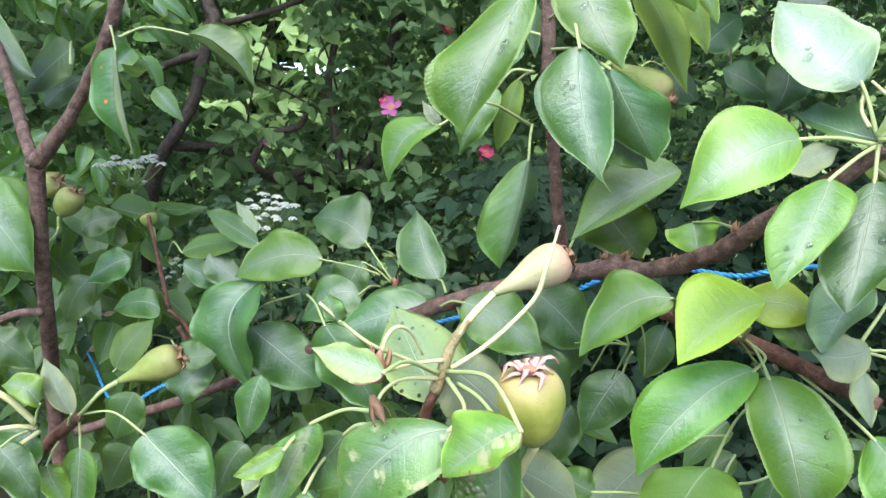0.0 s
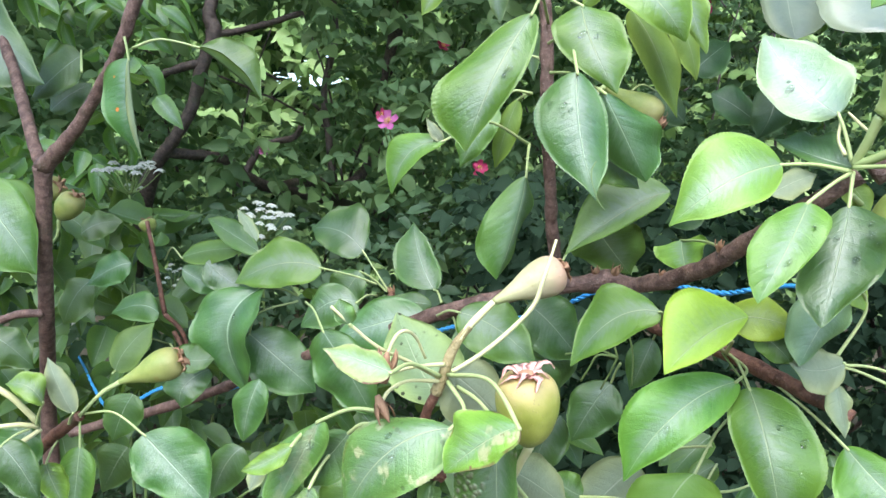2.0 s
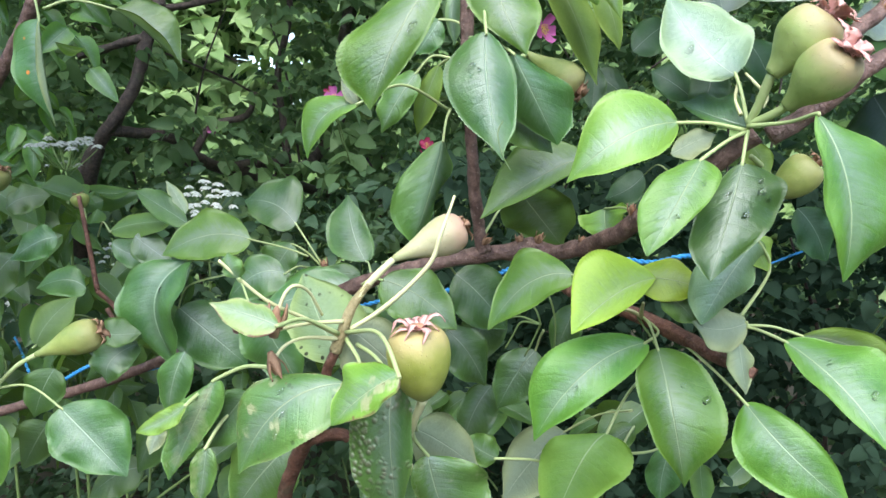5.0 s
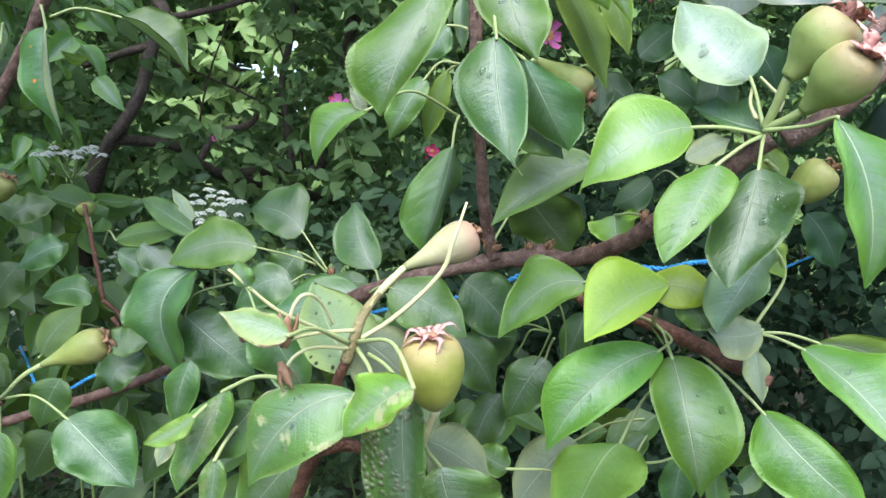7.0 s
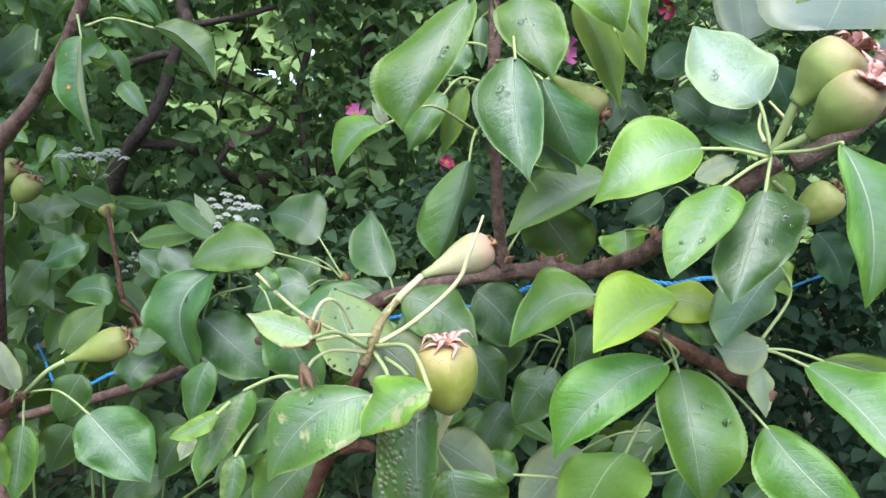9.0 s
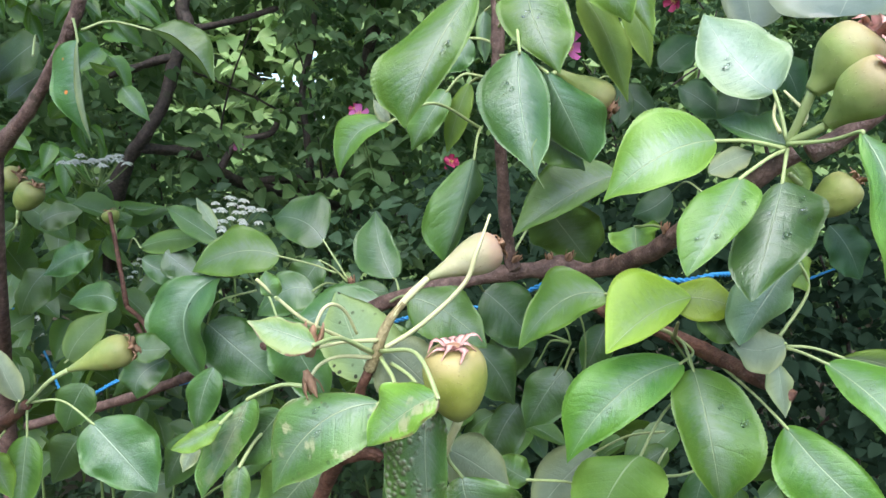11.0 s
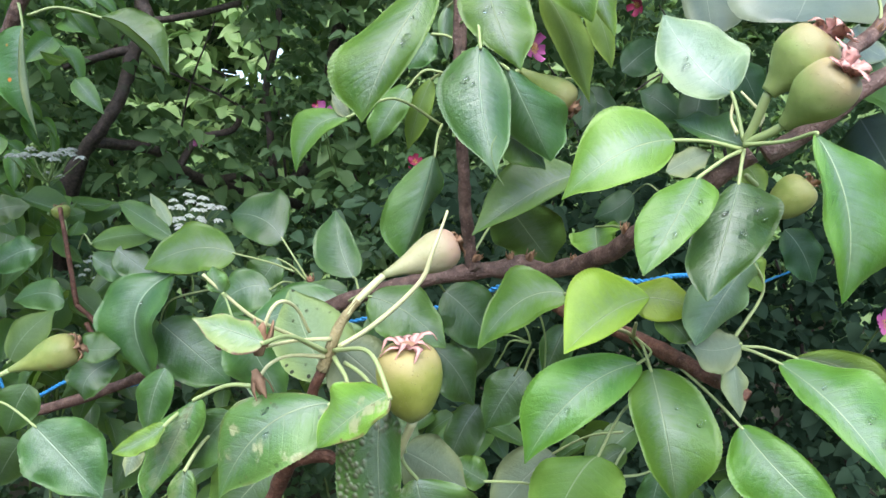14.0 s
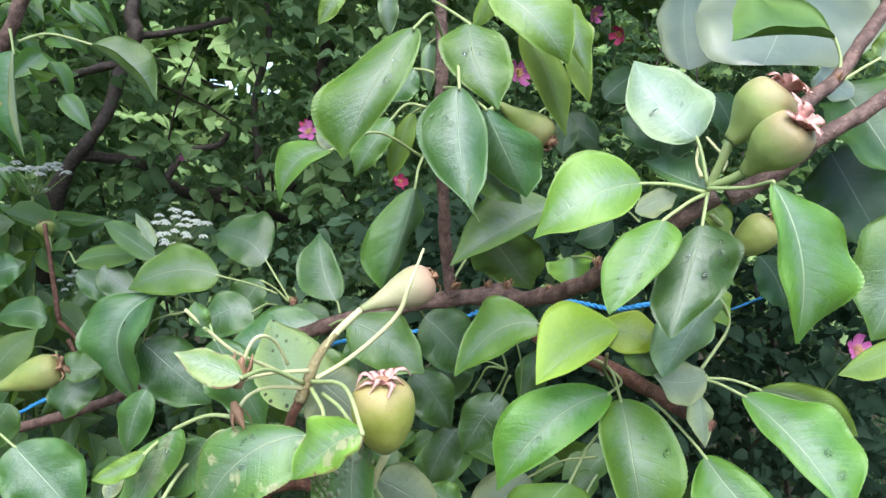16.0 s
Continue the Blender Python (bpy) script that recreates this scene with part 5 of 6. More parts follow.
dry_stalk([(0.1215, 0.4572, 1.1415, 0.0007), (0.1267, 0.4526, 1.1561, 0.0007), (0.1306, 0.4498, 1.1682, 0.0009)], tone=2)
dry_stalk([(0.1306, 0.4498, 1.1682, 0.0009), (0.1278, 0.4511, 1.1772, 0.0008), (0.1233, 0.4566, 1.1862, 0.0008), (0.1278, 0.4626, 1.2050, 0.0010)], tone=2)
dry_stalk([(0.1839, 0.3984, 1.1872, 0.0008), (0.1840, 0.3774, 1.1807, 0.0007), (0.1895, 0.3613, 1.1681, 0.0007)], tone=2)

# leaves behind the fruiting cluster, with shade put into their darker colour
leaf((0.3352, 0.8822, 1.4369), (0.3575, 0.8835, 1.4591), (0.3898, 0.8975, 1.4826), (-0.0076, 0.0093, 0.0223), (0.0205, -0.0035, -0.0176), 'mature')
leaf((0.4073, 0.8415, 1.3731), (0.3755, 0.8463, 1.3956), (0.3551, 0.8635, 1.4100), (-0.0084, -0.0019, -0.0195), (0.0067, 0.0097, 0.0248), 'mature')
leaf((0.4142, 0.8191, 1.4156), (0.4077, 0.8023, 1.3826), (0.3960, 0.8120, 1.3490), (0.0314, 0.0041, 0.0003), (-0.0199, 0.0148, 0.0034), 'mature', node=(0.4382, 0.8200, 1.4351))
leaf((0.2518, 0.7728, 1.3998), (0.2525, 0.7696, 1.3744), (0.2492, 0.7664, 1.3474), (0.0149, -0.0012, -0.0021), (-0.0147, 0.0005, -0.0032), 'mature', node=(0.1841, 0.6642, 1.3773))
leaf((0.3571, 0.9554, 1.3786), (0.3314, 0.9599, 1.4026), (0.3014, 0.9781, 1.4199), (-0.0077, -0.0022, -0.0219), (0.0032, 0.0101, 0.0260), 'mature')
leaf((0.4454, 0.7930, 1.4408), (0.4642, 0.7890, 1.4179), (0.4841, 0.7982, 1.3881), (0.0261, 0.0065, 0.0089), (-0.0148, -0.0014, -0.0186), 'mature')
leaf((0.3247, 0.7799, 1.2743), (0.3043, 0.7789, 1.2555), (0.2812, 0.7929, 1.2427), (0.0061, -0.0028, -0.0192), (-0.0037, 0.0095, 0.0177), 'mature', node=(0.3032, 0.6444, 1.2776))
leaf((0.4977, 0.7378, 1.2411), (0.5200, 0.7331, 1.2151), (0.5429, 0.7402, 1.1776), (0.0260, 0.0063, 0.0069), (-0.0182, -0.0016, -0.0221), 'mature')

# buds and scars on the long branch
dry_bud((0.1145, 0.4623, 1.2279), 0.006, (-0.2, -0.3, 1.0))
dry_bud((0.1280, 0.4596, 1.2294), 0.007, (0.2, -0.5, 1.0))
dry_bud((0.0878, 0.4539, 1.2282), 0.006, (0.5, -0.4, 0.6))
dry_bud((0.1505, 0.4264, 1.2335), 0.004, (0.1, -0.3, 1.0))
dry_bud((0.2841, 0.3362, 1.3748), 0.005, (0.2, -0.3, 0.7))

# leaves low on the left
leaf((-0.3106, 0.4712, 1.0982), (-0.3163, 0.4656, 1.0850), (-0.3375, 0.4665, 1.0573), (0.0128, 0.0021, -0.0142), (-0.0213, 0.0007, 0.0037), 'dark', node=(-0.3090, 0.4771, 1.0972))
leaf((-0.3029, 0.4772, 1.0663), (-0.2982, 0.4756, 1.0534), (-0.2890, 0.4766, 1.0299), (0.0121, 0.0004, 0.0046), (-0.0148, 0.0001, -0.0003), 'young', node=(-0.3057, 0.4985, 1.0751))
leaf((-0.2624, 0.5262, 1.0588), (-0.2717, 0.5245, 1.0443), (-0.2861, 0.5274, 1.0172), (0.0146, -0.0013, -0.0092), (-0.0219, 0.0106, 0.0022), 'inner')
leaf((-0.1912, 0.5397, 1.0124), (-0.2134, 0.5393, 1.0070), (-0.2378, 0.5371, 0.9868), (0.0088, -0.0119, -0.0141), (-0.0064, 0.0114, 0.0098), 'inner')
leaf((-0.1643, 0.5252, 1.0610), (-0.1783, 0.5236, 1.0464), (-0.1929, 0.5296, 1.0125), (0.0147, -0.0019, -0.0139), (-0.0153, 0.0103, -0.0000), 'dark')
leaf((-0.1461, 0.5128, 1.1250), (-0.1548, 0.5100, 1.1019), (-0.1616, 0.5162, 1.0700), (0.0140, -0.0007, -0.0043), (-0.0168, 0.0098, -0.0041), 'dark')
leaf((-0.2793, 0.6385, 1.1501), (-0.2993, 0.6397, 1.1580), (-0.3321, 0.6488, 1.1466), (0.0004, -0.0021, -0.0168), (-0.0076, 0.0117, 0.0119), 'inner')
leaf((-0.3683, 0.6830, 1.1747), (-0.3858, 0.6809, 1.1565), (-0.4027, 0.6872, 1.1240), (0.0154, -0.0024, -0.0175), (-0.0189, 0.0108, 0.0036), 'inner')
leaf((-0.3177, 0.6649, 1.1967), (-0.3379, 0.6644, 1.1905), (-0.3689, 0.6724, 1.1706), (0.0033, -0.0022, -0.0172), (-0.0110, 0.0118, 0.0128), 'dark')
leaf((-0.2727, 0.6835, 1.1888), (-0.2515, 0.6818, 1.1774), (-0.2275, 0.6907, 1.1702), (-0.0007, 0.0117, 0.0133), (0.0003, -0.0018, -0.0149), 'dark')
leaf((-0.4025, 0.7290, 1.2173), (-0.3838, 0.7304, 1.2303), (-0.3600, 0.7405, 1.2331), (-0.0054, 0.0118, 0.0130), (0.0067, -0.0020, -0.0156), 'inner')
dry_stalk([(-0.3280, 0.4560, 1.1364, 0.0023), (-0.3138, 0.4585, 1.1251, 0.0023), (-0.3020, 0.4659, 1.1050, 0.0025)])
dry_stalk([(-0.3273, 0.4521, 1.1046, 0.0018), (-0.3105, 0.4579, 1.1051, 0.0019), (-0.3018, 0.4673, 1.1000, 0.0019)])
dry_stalk([(-0.3242, 0.4458, 1.0873, 0.0018), (-0.3098, 0.4522, 1.0911, 0.0019), (-0.3008, 0.4689, 1.0971, 0.0019)])

# ---------------------------------------------------------------- masses of leaves


def cloud_mesh(spots, heads, ups, sizes, wide, nu=4, nh=1, fold=0.12):
    """Many leaves in one mesh: each with a folded, bent blade. Returns points, faces and UVs."""
    us = np.linspace(0, 1, nu + 1)
    w = us**0.6 * (1 - us) ** 0.9
    w = w / w.max() * wide * 0.5
    w[0], w[-1] = 0.012, 0.008
    k = 2 * nh + 1
    tx = np.array([w[i] * j / nh for i in range(nu + 1) for j in range(-nh, nh + 1)])
    ty = np.repeat(us, k)
    vary = np.random.default_rng(len(spots))
    folds, bends = vary.uniform(0.2, 1.5, len(spots)) * fold * 4, vary.uniform(0.05, 0.75, len(spots))
    tz = np.abs(tx)[None, :] * folds[:, None] - bends[:, None] * ty[None, :] ** 2
    uv = np.array([(us[i], 0.5 + 0.5 * j / nh) for i in range(nu + 1) for j in range(-nh, nh + 1)])
    heads = heads / (np.linalg.norm(heads, axis=1, keepdims=True) + 1e-9)
    sidev = np.cross(heads, ups)
    sidev /= np.linalg.norm(sidev, axis=1, keepdims=True) + 1e-9
    upv = np.cross(sidev, heads)
    pts = spots[:, None, :] + sizes[:, None, None] * (tx[None, :, None] * sidev[:, None, :] + ty[None, :, None] * heads[:, None, :] + tz[:, :, None] * upv[:, None, :])
    n, m = len(spots), len(tx)
    q = np.array([(i * k + j, i * k + j + 1, (i + 1) * k + j + 1, (i + 1) * k + j) for i in range(nu) for j in range(k - 1)])
    faces = (np.arange(n)[:, None, None] * m + q[None]).reshape(-1, 4)
    return pts.reshape(-1, 3), faces, np.tile(uv, (n, 1))


def cloud(name, at, spots, heads, ups, sizes, wide, material, parent=None, nu=4, nh=1, label=""):
    pts, faces, uv = cloud_mesh(np.asarray(spots), np.asarray(heads), np.asarray(ups), np.asarray(sizes), wide, nu, nh)
    return link_mesh(name, at, pts, faces.tolist(), [material], parent, uv, label=label)


def sprays(rng, centres, per, length, leaf_size, droop=0.35, facing=0.5, toss=0.38):
    """Leaves set in two rows along short twigs that start at the centres."""
    spots, heads, ups, sizes, twigs = [], [], [], [], []
    for c in centres:
        h = rng.normal(0, 1, 3)
        h[2] = abs(h[2]) * 0.3 - 0.1
        h /= np.linalg.norm(h)
        side = np.cross(h, (0, 0, 1))
        side /= np.linalg.norm(side) + 1e-9
        size = length * rng.uniform(0.6, 1.2)
        twigs.append((c, c + h * size))
        for i in range(per):
            s = (i + 1) / per
            sg = 1 if i % 2 else -1
            p = c + h * size * s + np.array((0, 0, -droop * size * s * s))
            d = h * 0.55 + side * sg * 0.8 + rng.normal(0, 0.22, 3) + np.array((0, 0, -droop))
            if i == per - 1:
                d = h + np.array((0, 0, -droop))
            u = np.array((0, -facing, 1.0)) + rng.normal(0, toss, 3)
            spots.append(p)
            heads.append(d)
            ups.append(u)
            sizes.append(leaf_size * rng.uniform(0.65, 1.25))
    return np.array(spots), np.array(heads), np.array(ups), np.array(sizes), twigs


def spread(rng, n, x, y, z, cone=True, keep=None):
    """Random places in a box; with cone, x and z widen with the distance y."""
    out = []
    while len(out) < n:
        yy = rng.uniform(*y)
        k = yy if cone else 1.0
        p = np.array((rng.uniform(*x) * k, yy, rng.uniform(*z) * k + (1.28 if cone else 0.0)))
        if p[2] > 0.05 and (keep is None or keep(p)):
            out.append(p)
    return np.array(out)


def canes(rng, name, parent, count, x, y, top, material, r=0.006, arch=0.35):
    """Thin stems that rise from the ground and arch over."""
    for _ in range(count):
        px, py = rng.uniform(*x), rng.uniform(*y)
        h = top * rng.uniform(0.7, 1.1)
        lean = rng.normal(0, arch, 2)
        rows = [(px, py, -0.03, r * 1.3), (px + lean[0] * 0.3, py + lean[1] * 0.2, h * 0.4, r), (px + lean[0], py + lean[1] * 0.6, h * 0.8, r * 0.8), (px + lean[0] * 2.0, py + lean[1], h, r * 0.45)]
        tube(name, rows, parent, material, 7, 5, 0.1)


rng = np.random.default_rng(5)


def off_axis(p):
    """How far a place lies from the camera's line of sight into the clearing."""
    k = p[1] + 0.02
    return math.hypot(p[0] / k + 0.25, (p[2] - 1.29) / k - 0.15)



def in_sight_line(p, wide=0.07):
    """Whether a place would hide the apple limb or the umbels from the camera."""
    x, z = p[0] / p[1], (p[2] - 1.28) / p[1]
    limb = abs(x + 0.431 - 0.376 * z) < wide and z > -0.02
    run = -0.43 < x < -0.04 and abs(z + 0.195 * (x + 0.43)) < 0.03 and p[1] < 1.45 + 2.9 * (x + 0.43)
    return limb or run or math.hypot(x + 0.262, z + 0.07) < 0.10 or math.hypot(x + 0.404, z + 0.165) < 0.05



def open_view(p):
    """Keeps the camera's view of the clearing and the low limb free of small leaves."""
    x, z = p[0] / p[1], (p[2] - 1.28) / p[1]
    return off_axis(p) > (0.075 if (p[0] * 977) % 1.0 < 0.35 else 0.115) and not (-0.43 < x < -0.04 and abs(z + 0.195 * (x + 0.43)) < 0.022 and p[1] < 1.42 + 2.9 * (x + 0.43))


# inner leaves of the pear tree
c = spread(rng, 60, (-0.75, -0.18), (0.82, 1.15), (-0.40, 0.03), keep=lambda p: not in_sight_line(p))
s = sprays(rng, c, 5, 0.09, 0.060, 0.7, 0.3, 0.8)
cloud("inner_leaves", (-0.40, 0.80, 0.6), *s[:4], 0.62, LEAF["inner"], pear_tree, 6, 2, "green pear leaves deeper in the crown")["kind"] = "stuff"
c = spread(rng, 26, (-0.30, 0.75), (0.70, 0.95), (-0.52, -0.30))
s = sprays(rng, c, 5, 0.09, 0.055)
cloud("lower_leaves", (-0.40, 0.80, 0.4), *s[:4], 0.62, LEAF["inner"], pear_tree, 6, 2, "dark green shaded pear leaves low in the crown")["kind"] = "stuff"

# unseen leaf canopy added overhead to shade the background and both sides
c = np.vstack([spread(rng, 330, (-1.9, 1.9), (0.72, 1.7), (1.95, 2.8), cone=False), spread(rng, 130, (-1.0, -0.12), (0.15, 0.75), (1.75, 2.2), cone=False), spread(rng, 190, (0.3, 1.3), (0.36, 0.8), (1.72, 2.2), cone=False), spread(rng, 260, (0.2, 1.5), (0.78, 1.5), (1.72, 2.1), cone=False)])
s = sprays(rng, c, 6, 0.12, 0.065)
cloud("upper_crown", (-0.40, 0.80, 2.2), *s[:4], 0.62, LEAF["green"], pear_tree, 4, 1, "leafy crown of the pear tree overhead")["kind"] = "stuff"

# the rose thicket behind
rose_bush = anchor("rose_bush", (0.3, 1.9, 0.0), "dense wild rose thicket with small leaves and pink flowers", "shrub")
canes(rng, "cane", rose_bush, 26, (-1.4, 1.7), (2.5, 3.1), 2.0, BARK["bark_old"])
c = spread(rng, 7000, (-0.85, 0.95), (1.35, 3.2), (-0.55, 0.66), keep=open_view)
s = sprays(rng, c, 7, 0.085, 0.032, 0.25, 0.5, 0.55)
cloud("foliage", (0.3, 1.9, 0.5), *s[:4], 0.66, ROSE_LEAF, rose_bush, 4, 1)["kind"] = "stuff"

c = spread(rng, 55, (-0.76, -0.36), (1.0, 1.30), (0.0, 0.40), keep=lambda p: not in_sight_line(p, 0.085))
s = sprays(rng, c, 5, 0.10, 0.055, 0.7, 0.3, 0.8)
cloud("hanging_leaves", (-0.40, 0.80, 1.4), *s[:4], 0.55, LEAF["green"], pear_tree, 6, 2, "green leaves hanging deeper in the crown")["kind"] = "stuff"

# the flanks of the thicket, and its leaves down to the ground
c = np.vstack([spread(rng, 750, (-2.7, -1.0), (0.9, 3.1), (0.05, 2.3), cone=False, keep=lambda p: p[0] / p[1] < -0.95), spread(rng, 750, (1.0, 2.7), (0.9, 3.1), (0.05, 2.3), cone=False, keep=lambda p: p[0] / p[1] > 1.0)])
s = sprays(rng, c, 7, 0.10, 0.036, 0.25)
cloud("flank_foliage", (0.3, 1.9, 0.6), *s[:4], 0.62, ROSE_LEAF, rose_bush, 3, 1)["kind"] = "stuff"

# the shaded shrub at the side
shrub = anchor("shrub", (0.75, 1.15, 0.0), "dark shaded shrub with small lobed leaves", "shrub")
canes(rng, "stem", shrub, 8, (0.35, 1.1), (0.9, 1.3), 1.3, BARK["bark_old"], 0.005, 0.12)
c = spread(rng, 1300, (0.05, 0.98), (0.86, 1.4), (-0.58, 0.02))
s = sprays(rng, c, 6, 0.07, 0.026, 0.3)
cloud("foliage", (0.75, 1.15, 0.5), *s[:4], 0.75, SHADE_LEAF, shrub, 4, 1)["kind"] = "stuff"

# the old apple tree behind
apple_tree = anchor('apple_tree', (-0.66, 1.60, 0.0), 'old apple tree with dark crooked limbs and small leaves', 'tree')
tube('trunk', [(-0.4614, 1.4255, 1.7079, 0.0135), (-0.4805, 1.4141, 1.6144, 0.0135), (-0.4701, 1.4082, 1.5681, 0.0152), (-0.4944, 1.3998, 1.4977, 0.0135), (-0.5125, 1.3899, 1.4159, 0.0129), (-0.5548, 1.3918, 1.3455, 0.0130), (-0.5997, 1.4051, 1.2858, 0.0144), (-0.6598, 1.4508, 1.1602, 0.0250), (-0.7085, 1.5148, 0.9405, 0.0318)] + [(-0.66, 1.60, 0.5, 0.035), (-0.66, 1.60, 0.05, 0.045), (-0.66, 1.60, -0.1, 0.05)], apple_tree, BARK['bark_old'], 12, 7, 0.3)
tube('limb', [(-0.4760, 1.4083, 1.5679, 0.0088), (-0.4384, 1.4396, 1.5808, 0.0072), (-0.3822, 1.5034, 1.6129, 0.0069), (-0.3201, 1.5681, 1.6532, 0.0065)], apple_tree, BARK['bark_old'], 12, 7, 0.3)
tube('limb', [(-0.4806, 1.4014, 1.5120, 0.0105), (-0.5293, 1.3902, 1.4977, 0.0087), (-0.5713, 1.3783, 1.4792, 0.0081), (-0.6127, 1.3667, 1.4621, 0.0063)], apple_tree, BARK['bark_old'], 12, 7, 0.3)
tube('limb', [(-0.5725, 1.3992, 1.3219, 0.0119), (-0.4884, 1.5079, 1.3134, 0.0109), (-0.4590, 1.5834, 1.2749, 0.0128), (-0.4197, 1.6998, 1.2426, 0.0145), (-0.3537, 1.8973, 1.2170, 0.0154), (-0.2880, 2.1439, 1.1807, 0.0166), (-0.1580, 2.4365, 1.1152, 0.0178), (0.0570, 2.5745, 1.0315, 0.0167)], apple_tree, BARK['bark_old'], 12, 7, 0.3)
tube('limb', [(-0.4197, 1.6998, 1.2426, 0.0131), (-0.3546, 1.9023, 1.2573, 0.0146), (-0.2697, 1.9999, 1.2402, 0.0205), (-0.2076, 2.0581, 1.3098, 0.0158), (-0.1604, 2.1192, 1.4003, 0.0126)], apple_tree, BARK['bark_old'], 12, 7, 0.3)
tube('limb', [(-0.2960, 1.9469, 1.2162, 0.0133), (-0.3240, 2.0173, 1.3748, 0.0111), (-0.3527, 2.0876, 1.5328, 0.0105), (-0.3290, 2.1606, 1.7174, 0.0099), (-0.3590, 2.2352, 1.9093, 0.0092)], apple_tree, BARK['bark_old'], 12, 7, 0.3)
tube('limb', [(-0.1027, 1.8714, 1.8460, 0.0262), (-0.1105, 1.9081, 1.7352, 0.0222), (-0.1503, 1.9404, 1.5847, 0.0114), (-0.1685, 1.9795, 1.4924, 0.0075)], apple_tree, BARK['bark_old'], 12, 7, 0.3)
tube('limb', [(-0.4720, 1.5802, 1.2478, 0.0095), (-0.4251, 1.6116, 1.3434, 0.0082), (-0.3540, 1.6649, 1.3746, 0.0078), (-0.3400, 1.7023, 1.4334, 0.0065)], apple_tree, BARK['bark_old'], 12, 7, 0.3)

# the second layer is unseen, added overhead to cut skylight on the background
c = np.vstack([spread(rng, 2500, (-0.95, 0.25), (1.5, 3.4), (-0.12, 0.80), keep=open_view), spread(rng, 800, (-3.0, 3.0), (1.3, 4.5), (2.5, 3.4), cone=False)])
s = sprays(rng, c, 7, 0.13, 0.053, 0.45, 0.5, 0.6)
cloud("crown", (-0.66, 1.60, 1.8), *s[:4], 0.60, APPLE_LEAF, apple_tree, 5, 1)["kind"] = "stuff"

# herbs that grow up to the branches
herbs = anchor("herbs", (-0.4, 1.3, 0.0), "tall leafy herbs in the shade under the trees", "herb")
canes(rng, "stem", herbs, 18, (-1.2, 0.5), (1.0, 1.7), 0.9, HERB, 0.003, 0.15)
c = spread(rng, 900, (-0.95, 0.45), (1.05, 1.9), (-0.62, -0.05))
s = sprays(rng, c, 7, 0.10, 0.034, 0.2)
cloud("foliage", (-0.4, 1.3, 0.4), *s[:4], 0.6, HERB_LEAF, herbs, 4, 1)["kind"] = "stuff"

# the hedge beyond, its leaves coloured lighter to look lit in the open
def hedge_gap(x, z):
    """Where the hedge is opened on the camera's line of sight, so that sky shows through."""
    return math.hypot((x + 1.75) / 0.85, (z - 2.35) / 0.42) + 1.5 * noise.noise(Vector((x * 4.2, 7, z * 4.6))) < 0.42


hedge = anchor("hedge", (-2.2, 6.5, 0.0), "bright green hedge in the open beyond the thicket", "hedge")
canes(rng, "stem", hedge, 10, (-5, 1), (6, 7), 2.4, BARK["bark_old"], 0.02)
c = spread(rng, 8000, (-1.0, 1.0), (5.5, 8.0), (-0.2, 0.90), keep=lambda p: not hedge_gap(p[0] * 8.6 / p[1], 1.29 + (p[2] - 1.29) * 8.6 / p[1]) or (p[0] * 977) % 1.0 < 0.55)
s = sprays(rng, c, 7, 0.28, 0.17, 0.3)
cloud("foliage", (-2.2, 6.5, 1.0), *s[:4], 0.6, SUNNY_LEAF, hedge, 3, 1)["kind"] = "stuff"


# added dark green lumpy sheet behind the outer leaves, standing in for shaded depth
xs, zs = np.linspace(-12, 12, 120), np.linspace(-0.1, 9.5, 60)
sheet = [(x, 8.6 + 0.5 * noise.noise(Vector((x * 0.9, 0, z * 0.9))) + 0.25 * noise.noise(Vector((x * 4, 0, z * 4))), z) for z in zs for x in xs]
quads = [(j * 120 + i, j * 120 + i + 1, j * 120 + i + 121, j * 120 + i + 120) for j in range(59) for i in range(119) if not hedge_gap(*sheet[j * 120 + i][::2])]
link_mesh("dense_core", (-2.2, 8.6, 0.0), sheet, quads, [HEDGE_BACKING], hedge)

# unseen hedge added behind and beside the viewer to block low skylight
blocking_hedge = anchor("blocking_hedge", (0.0, -5.0, 0.0), "unseen leafy hedge added behind and beside the viewer to block low light", "hedge")
canes(rng, "stem", blocking_hedge, 8, (-5, 5), (-5.4, -4.6), 2.0, BARK["bark_old"], 0.02)
c = np.vstack([spread(rng, 1800, (-8.0, 8.0), (-5.8, -4.4), (0.1, 2.2), cone=False), spread(rng, 1000, (-6.5, -4.5), (-5.0, 2.0), (0.1, 3.0), cone=False), spread(rng, 1000, (4.5, 6.5), (-5.0, 2.0), (0.1, 3.0), cone=False)])
s = sprays(rng, c, 7, 0.32, 0.20, 0.3)
cloud("foliage", (0.0, -5.0, 1.0), *s[:4], 0.6, APPLE_LEAF, blocking_hedge, 3, 1)["kind"] = "stuff"


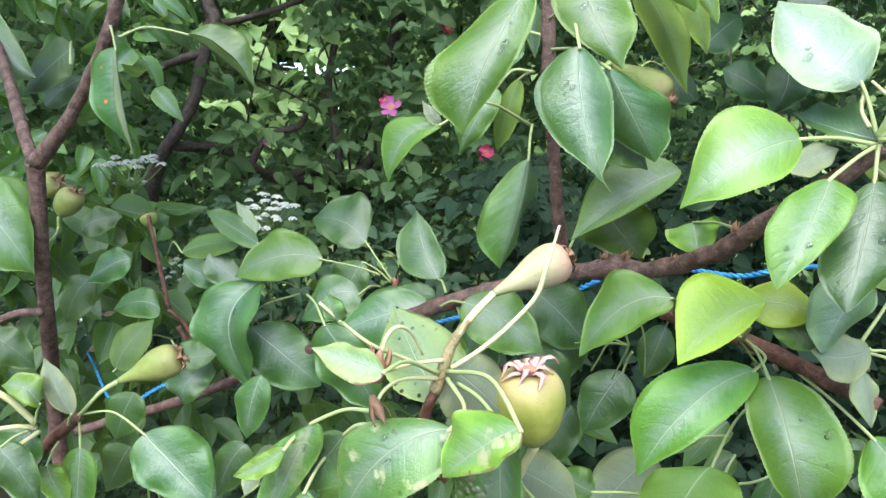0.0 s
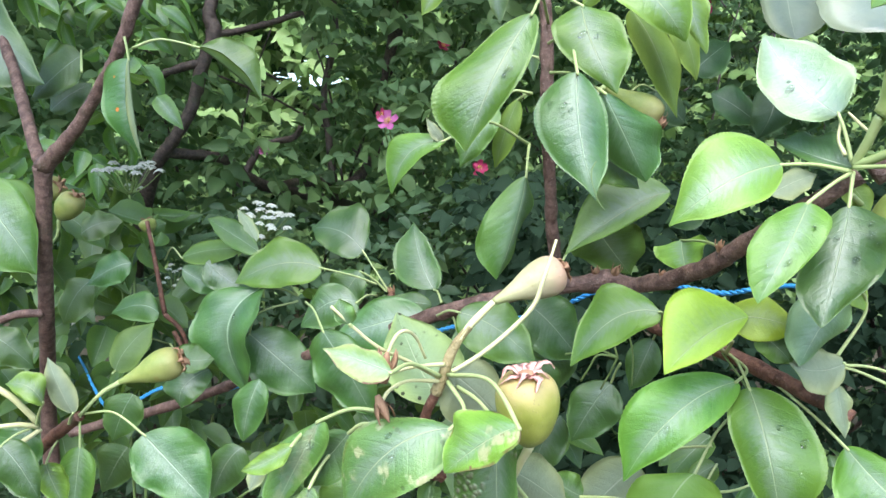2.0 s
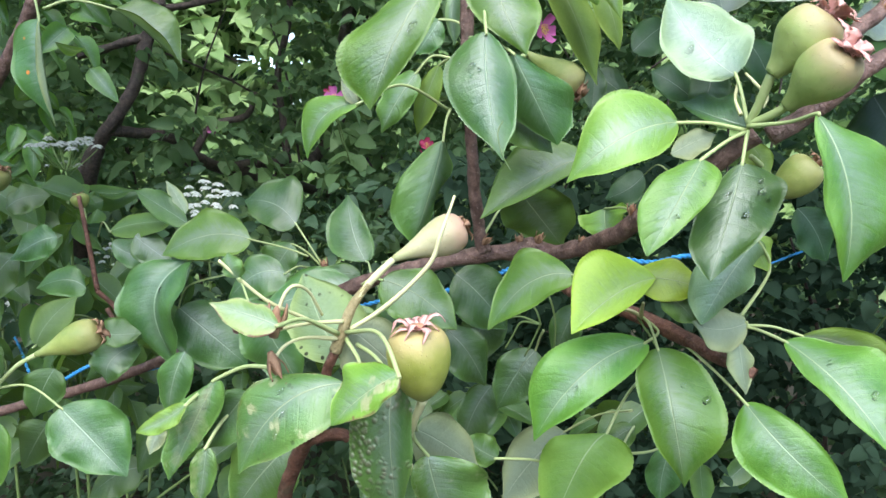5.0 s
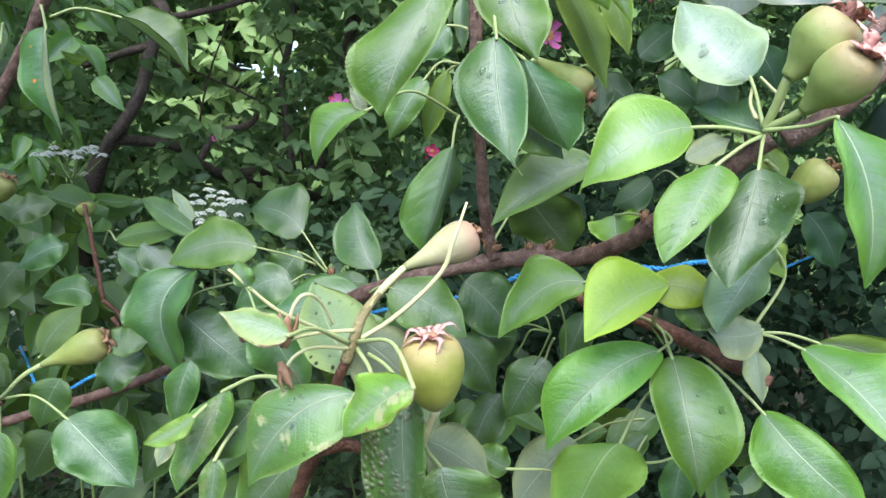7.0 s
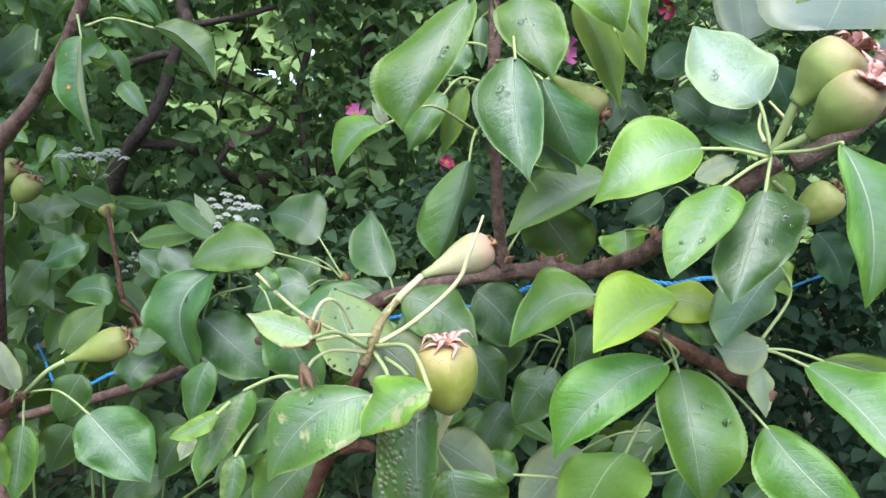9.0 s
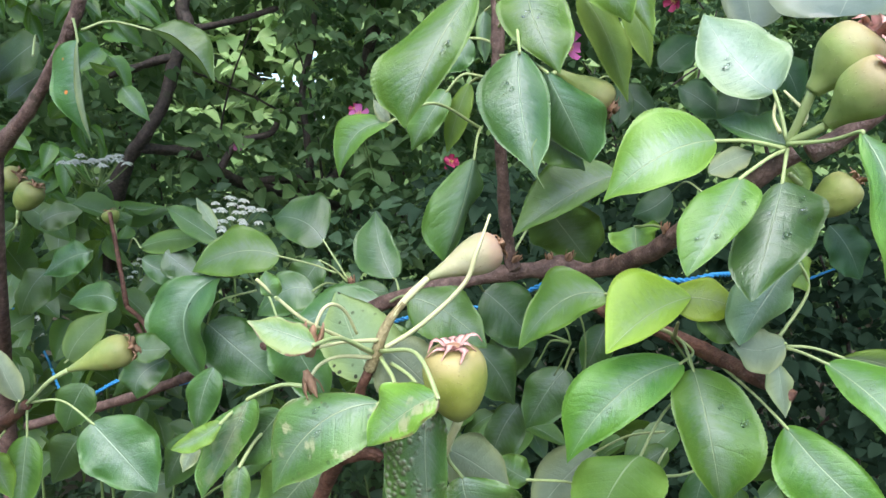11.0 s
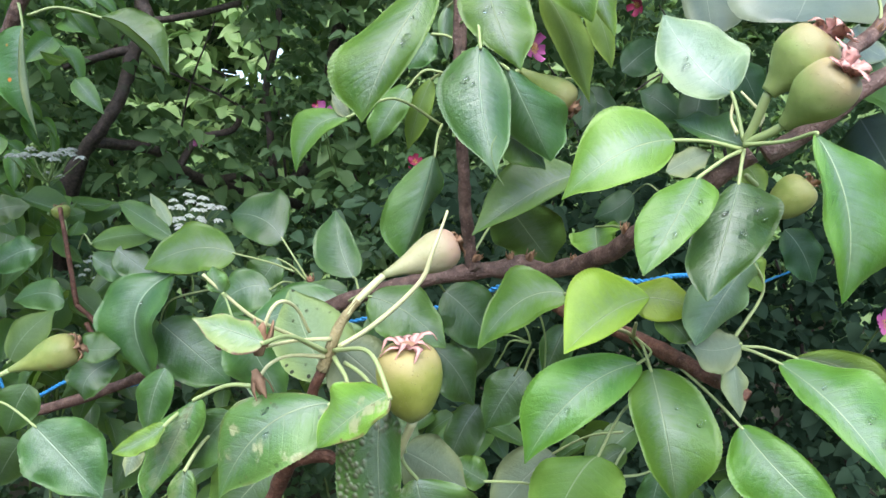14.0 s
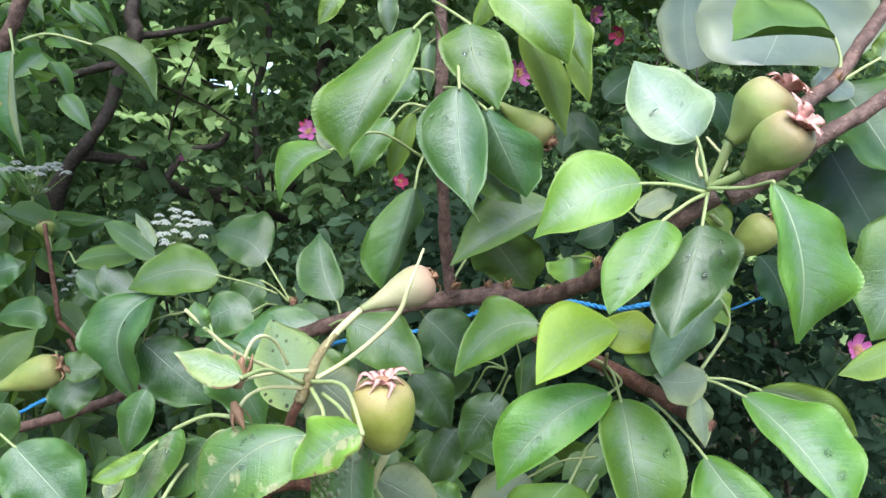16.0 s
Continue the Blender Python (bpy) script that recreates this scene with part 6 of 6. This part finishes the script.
# ---------------------------------------------------------------- flowers
def umbel(top, radius, rays, tilt, label, petal=WHITE):
    """A flat head of white florets on rays that spread from one stem."""
    x, y, z = top
    hub = Vector((x, y, z - radius * 0.75))
    ob = anchor("umbel", (x + 0.02, y + 0.03, 0.0), label, "flower", "umbels in the shade")
    tube("stem", [(x + 0.02, y + 0.03, -0.02, 0.0032), (x + 0.01, y + 0.01, z * 0.5, 0.0028), (*hub, 0.0022)], ob, HERB, 8, 6)
    rnd = random.Random(int(x * 9973))
    for i in range(rays):
        a = i * 2.39996 + rnd.uniform(-0.35, 0.35)
        r = radius * math.sqrt((i + 0.4) / rays) * rnd.uniform(0.82, 1.08)
        tip = Vector((x + r * math.cos(a), y + r * math.sin(a), z + tilt * r * math.sin(a) * -1.0 - 0.12 * r * r / radius + radius * rnd.uniform(-0.10, 0.10)))
        m = (hub + tip) / 2 + Vector((0, 0, -0.1 * radius))
        tube("ray", [(*hub, 0.0009), (*m, 0.0008), (*tip, 0.0007)], ob, HERB, 5, 4)
        verts, faces = [], []
        cr = radius * 0.165
        for j in range(26):
            b = j * 2.39996 + i
            q = cr * math.sqrt((j + 0.3) / 26)
            c = tip + Vector((q * math.cos(b), q * math.sin(b), 0.75 * math.sqrt(max(cr * cr - q * q, 0.0)) + rnd.uniform(-0.1, 0.1) * cr))
            n = Vector((math.cos(b) * 1.1 * q / cr, math.sin(b) * 1.1 * q / cr, 0.9)).normalized()
            s1 = n.orthogonal().normalized()
            s2 = n.cross(s1)
            f0, ph = cr * rnd.uniform(0.22, 0.30), rnd.uniform(0, 6)
            for k in range(5):
                w = ph + 6.2832 * k / 5
                d, e = s1 * math.cos(w) + s2 * math.sin(w), s1 * -math.sin(w) + s2 * math.cos(w)
                o = len(verts)
                verts += [c, c + d * f0 * 0.7 + e * f0 * 0.48 + n * f0 * 0.12, c + d * f0 * 1.1 + n * f0 * 0.25, c + d * f0 * 0.7 - e * f0 * 0.48 + n * f0 * 0.12]
                faces.append((o, o + 3, o + 2, o + 1))
        link_mesh("umbellet", tuple(tip), [tuple(p) for p in verts], faces, [petal], ob)["kind"] = "stuff"



umbel((-0.3203, 1.1999, 1.2050), 0.0520, 30, -0.62, 'white flat-topped umbel in full flower on a thin stem')
umbel((-0.4278, 1.0499, 1.1210), 0.0311, 11, -0.5, 'white umbel in full flower half hidden by pear leaves')
umbel((-0.4928, 1.0515, 1.2895), 0.0539, 16, -0.15, 'greyish white umbel seen from its edge on a thin stem', GREYISH)
umbel((-0.5434, 1.1184, 1.2548), 0.0383, 10, -0.15, 'greyish white umbel seen from its edge on a thin stem', GREYISH)
umbel((-0.6243, 1.0891, 1.0104), 0.0383, 10, -0.4, 'white umbel in shade behind the tree stem')
umbel((-0.0113, 1.9868, 1.1612), 0.0479, 9, -0.4, 'small white umbel deep in the shade')



def rose(at, radius, face, material, opening):
    """A five-petalled wild rose on a thin stalk that runs back into the thicket."""
    c, n = Vector(at), Vector(face).normalized()
    s1 = n.orthogonal().normalized()
    s2 = n.cross(s1)
    rnd = random.Random(int(abs(c.x * 7001 + c.z * 911)))
    head = tube("rose_flower", [(*(c + Vector((0.02, 0.09, -0.10))), 0.0012), (*(c + Vector((0.005, 0.03, -0.03))), 0.0011), (*(c - n * 0.006), 0.0016), (*(c - n * 0.001), 0.0035)], rose_bush, HERB, 7, 6, label="pink five-petalled wild rose flower", at=at)
    for k in range(5):
        w = 6.2832 * k / 5 + rnd.uniform(-0.15, 0.15)
        d, e = s1 * math.cos(w) + s2 * math.sin(w), s1 * -math.sin(w) + s2 * math.cos(w)
        lift = (1.15 - opening) * 1.2 + rnd.uniform(-0.3, 0.7)
        verts, faces = [], []
        for layer in (0, 1):
            for i in range(6):
                u = i / 5
                wid = radius * 0.34 * math.sin(min(u * 1.9 + 0.12, 2.2)) ** 0.8
                for j in range(-2, 3):
                    v = j / 2
                    p = c + d * radius * u * (1 - 0.12 * v * v * (u > 0.9)) + e * wid * v + n * radius * (lift * u * u * 0.7 + 0.18 * v * v * u) - n * 0.0003 * layer
                    verts.append(tuple(p))
        for i in range(5):
            for j in range(4):
                q = (i * 5 + j, i * 5 + j + 1, i * 5 + j + 6, i * 5 + j + 5)
                faces += [q, tuple(30 + x for x in reversed(q))]
        link_mesh("petal", at, verts, faces, [material], head)
    verts, faces = [], []
    for k in range(26):
        w, q = k * 2.39996, radius * 0.22 * math.sqrt(k / 26)
        b = c + (s1 * math.cos(w) + s2 * math.sin(w)) * q
        t = b + n * radius * 0.22 + (s1 * math.cos(w) + s2 * math.sin(w)) * q * 0.8
        v2, f2 = tube_mesh([b, (b + t) / 2, t], [radius * 0.02, radius * 0.015, radius * 0.035], 4)
        faces += [tuple(len(verts) + x for x in f3) for f3 in f2]
        verts += [tuple(p) for p in v2]
    link_mesh("stamens", at, verts, faces, [STAMEN], head)



rose((-0.0807, 1.0467, 1.3740), 0.0180, (-0.2, -0.8, 0.5), PINK, 1.0)
rose((0.0651, 1.0359, 1.3023), 0.0139, (0.2, -0.9, 0.3), CERISE, 1.0)
rose((-0.3824, 1.4685, 1.3315), 0.0117, (0, -1, 0.2), PINK, 1.0)
rose((0.0089, 1.5349, 1.5821), 0.0160, (0.3, -0.8, 0.3), CERISE, 0.6)
rose((0.2435, 1.0378, 1.4898), 0.0236, (0.5, -0.8, 0.1), PINK, 1.0)
rose((0.3748, 1.0785, 1.6041), 0.0147, (0.2, -0.8, -0.3), PINK, 0.7)
rose((0.3657, 0.9218, 1.5365), 0.0139, (-0.6, -0.5, -0.4), CERISE, 0.5)
rose((0.6308, 0.7245, 1.1317), 0.0197, (-0.1, -0.9, 0.3), PINK, 0.8)
rose((-0.1025, 1.1927, 1.3965), 0.0110, (-0.1, -0.9, 0.3), CERISE, 0.8)
rose((0.0657, 1.0246, 1.3058), 0.0111, (0.1, -0.9, 0.3), CERISE, 1.0)
rose((0.1289, 1.0555, 0.8342), 0.0090, (0, -0.9, 0.3), PINK, 1.0)



# ---------------------------------------------------------------- the twine
def twine(points):
    """Two strands twisted round each other along a slack line."""
    line = spline([(*p,) for p in points], 40)
    ob = anchor("twine", tuple(line[0]), "bright blue plastic twine strung slack between the branches", "twine")
    d = np.gradient(line, axis=0)
    run = np.concatenate([[0], np.cumsum(np.linalg.norm(np.diff(line, axis=0), axis=1))])
    for k in range(2):
        pts = []
        for p, t, s in zip(line, d, run):
            t = t / np.linalg.norm(t)
            a = np.cross(t, (0, 0, 1))
            a /= np.linalg.norm(a)
            b = np.cross(t, a)
            w = s / 0.011 * 6.2832 + k * math.pi
            pts.append(p + (a * math.cos(w) + b * math.sin(w)) * 0.0010)
        verts, faces = tube_mesh(pts, [0.0013] * len(pts), 6)
        link_mesh("strand", tuple(line[0]), verts, faces, [BLUE], ob)



twine([(-0.6851, 1.1221, 1.0480), (-0.6339, 1.0947, 1.0163), (-0.5825, 1.0556, 0.9704), (-0.4082, 0.7762, 1.0038), (-0.3407, 0.6948, 1.0331), (-0.2873, 0.6650, 1.0639), (-0.2602, 0.6818, 1.0503), (-0.2060, 0.6802, 1.0643), (-0.1084, 0.6398, 1.1141), (-0.0154, 0.6023, 1.1435), (0.0354, 0.5861, 1.1608), (0.0689, 0.5747, 1.1667), (0.0987, 0.5640, 1.1769), (0.1181, 0.5443, 1.1913), (0.1381, 0.5344, 1.2024), (0.1741, 0.5231, 1.2110), (0.2029, 0.5211, 1.2092), (0.2326, 0.5088, 1.2071), (0.2586, 0.4980, 1.2143), (0.3334, 0.5728, 1.2037), (0.4875, 0.7805, 1.1652), (0.6270, 0.9327, 1.1606), (0.7618, 1.0275, 1.1786), (0.9199, 1.0828, 1.2162)])
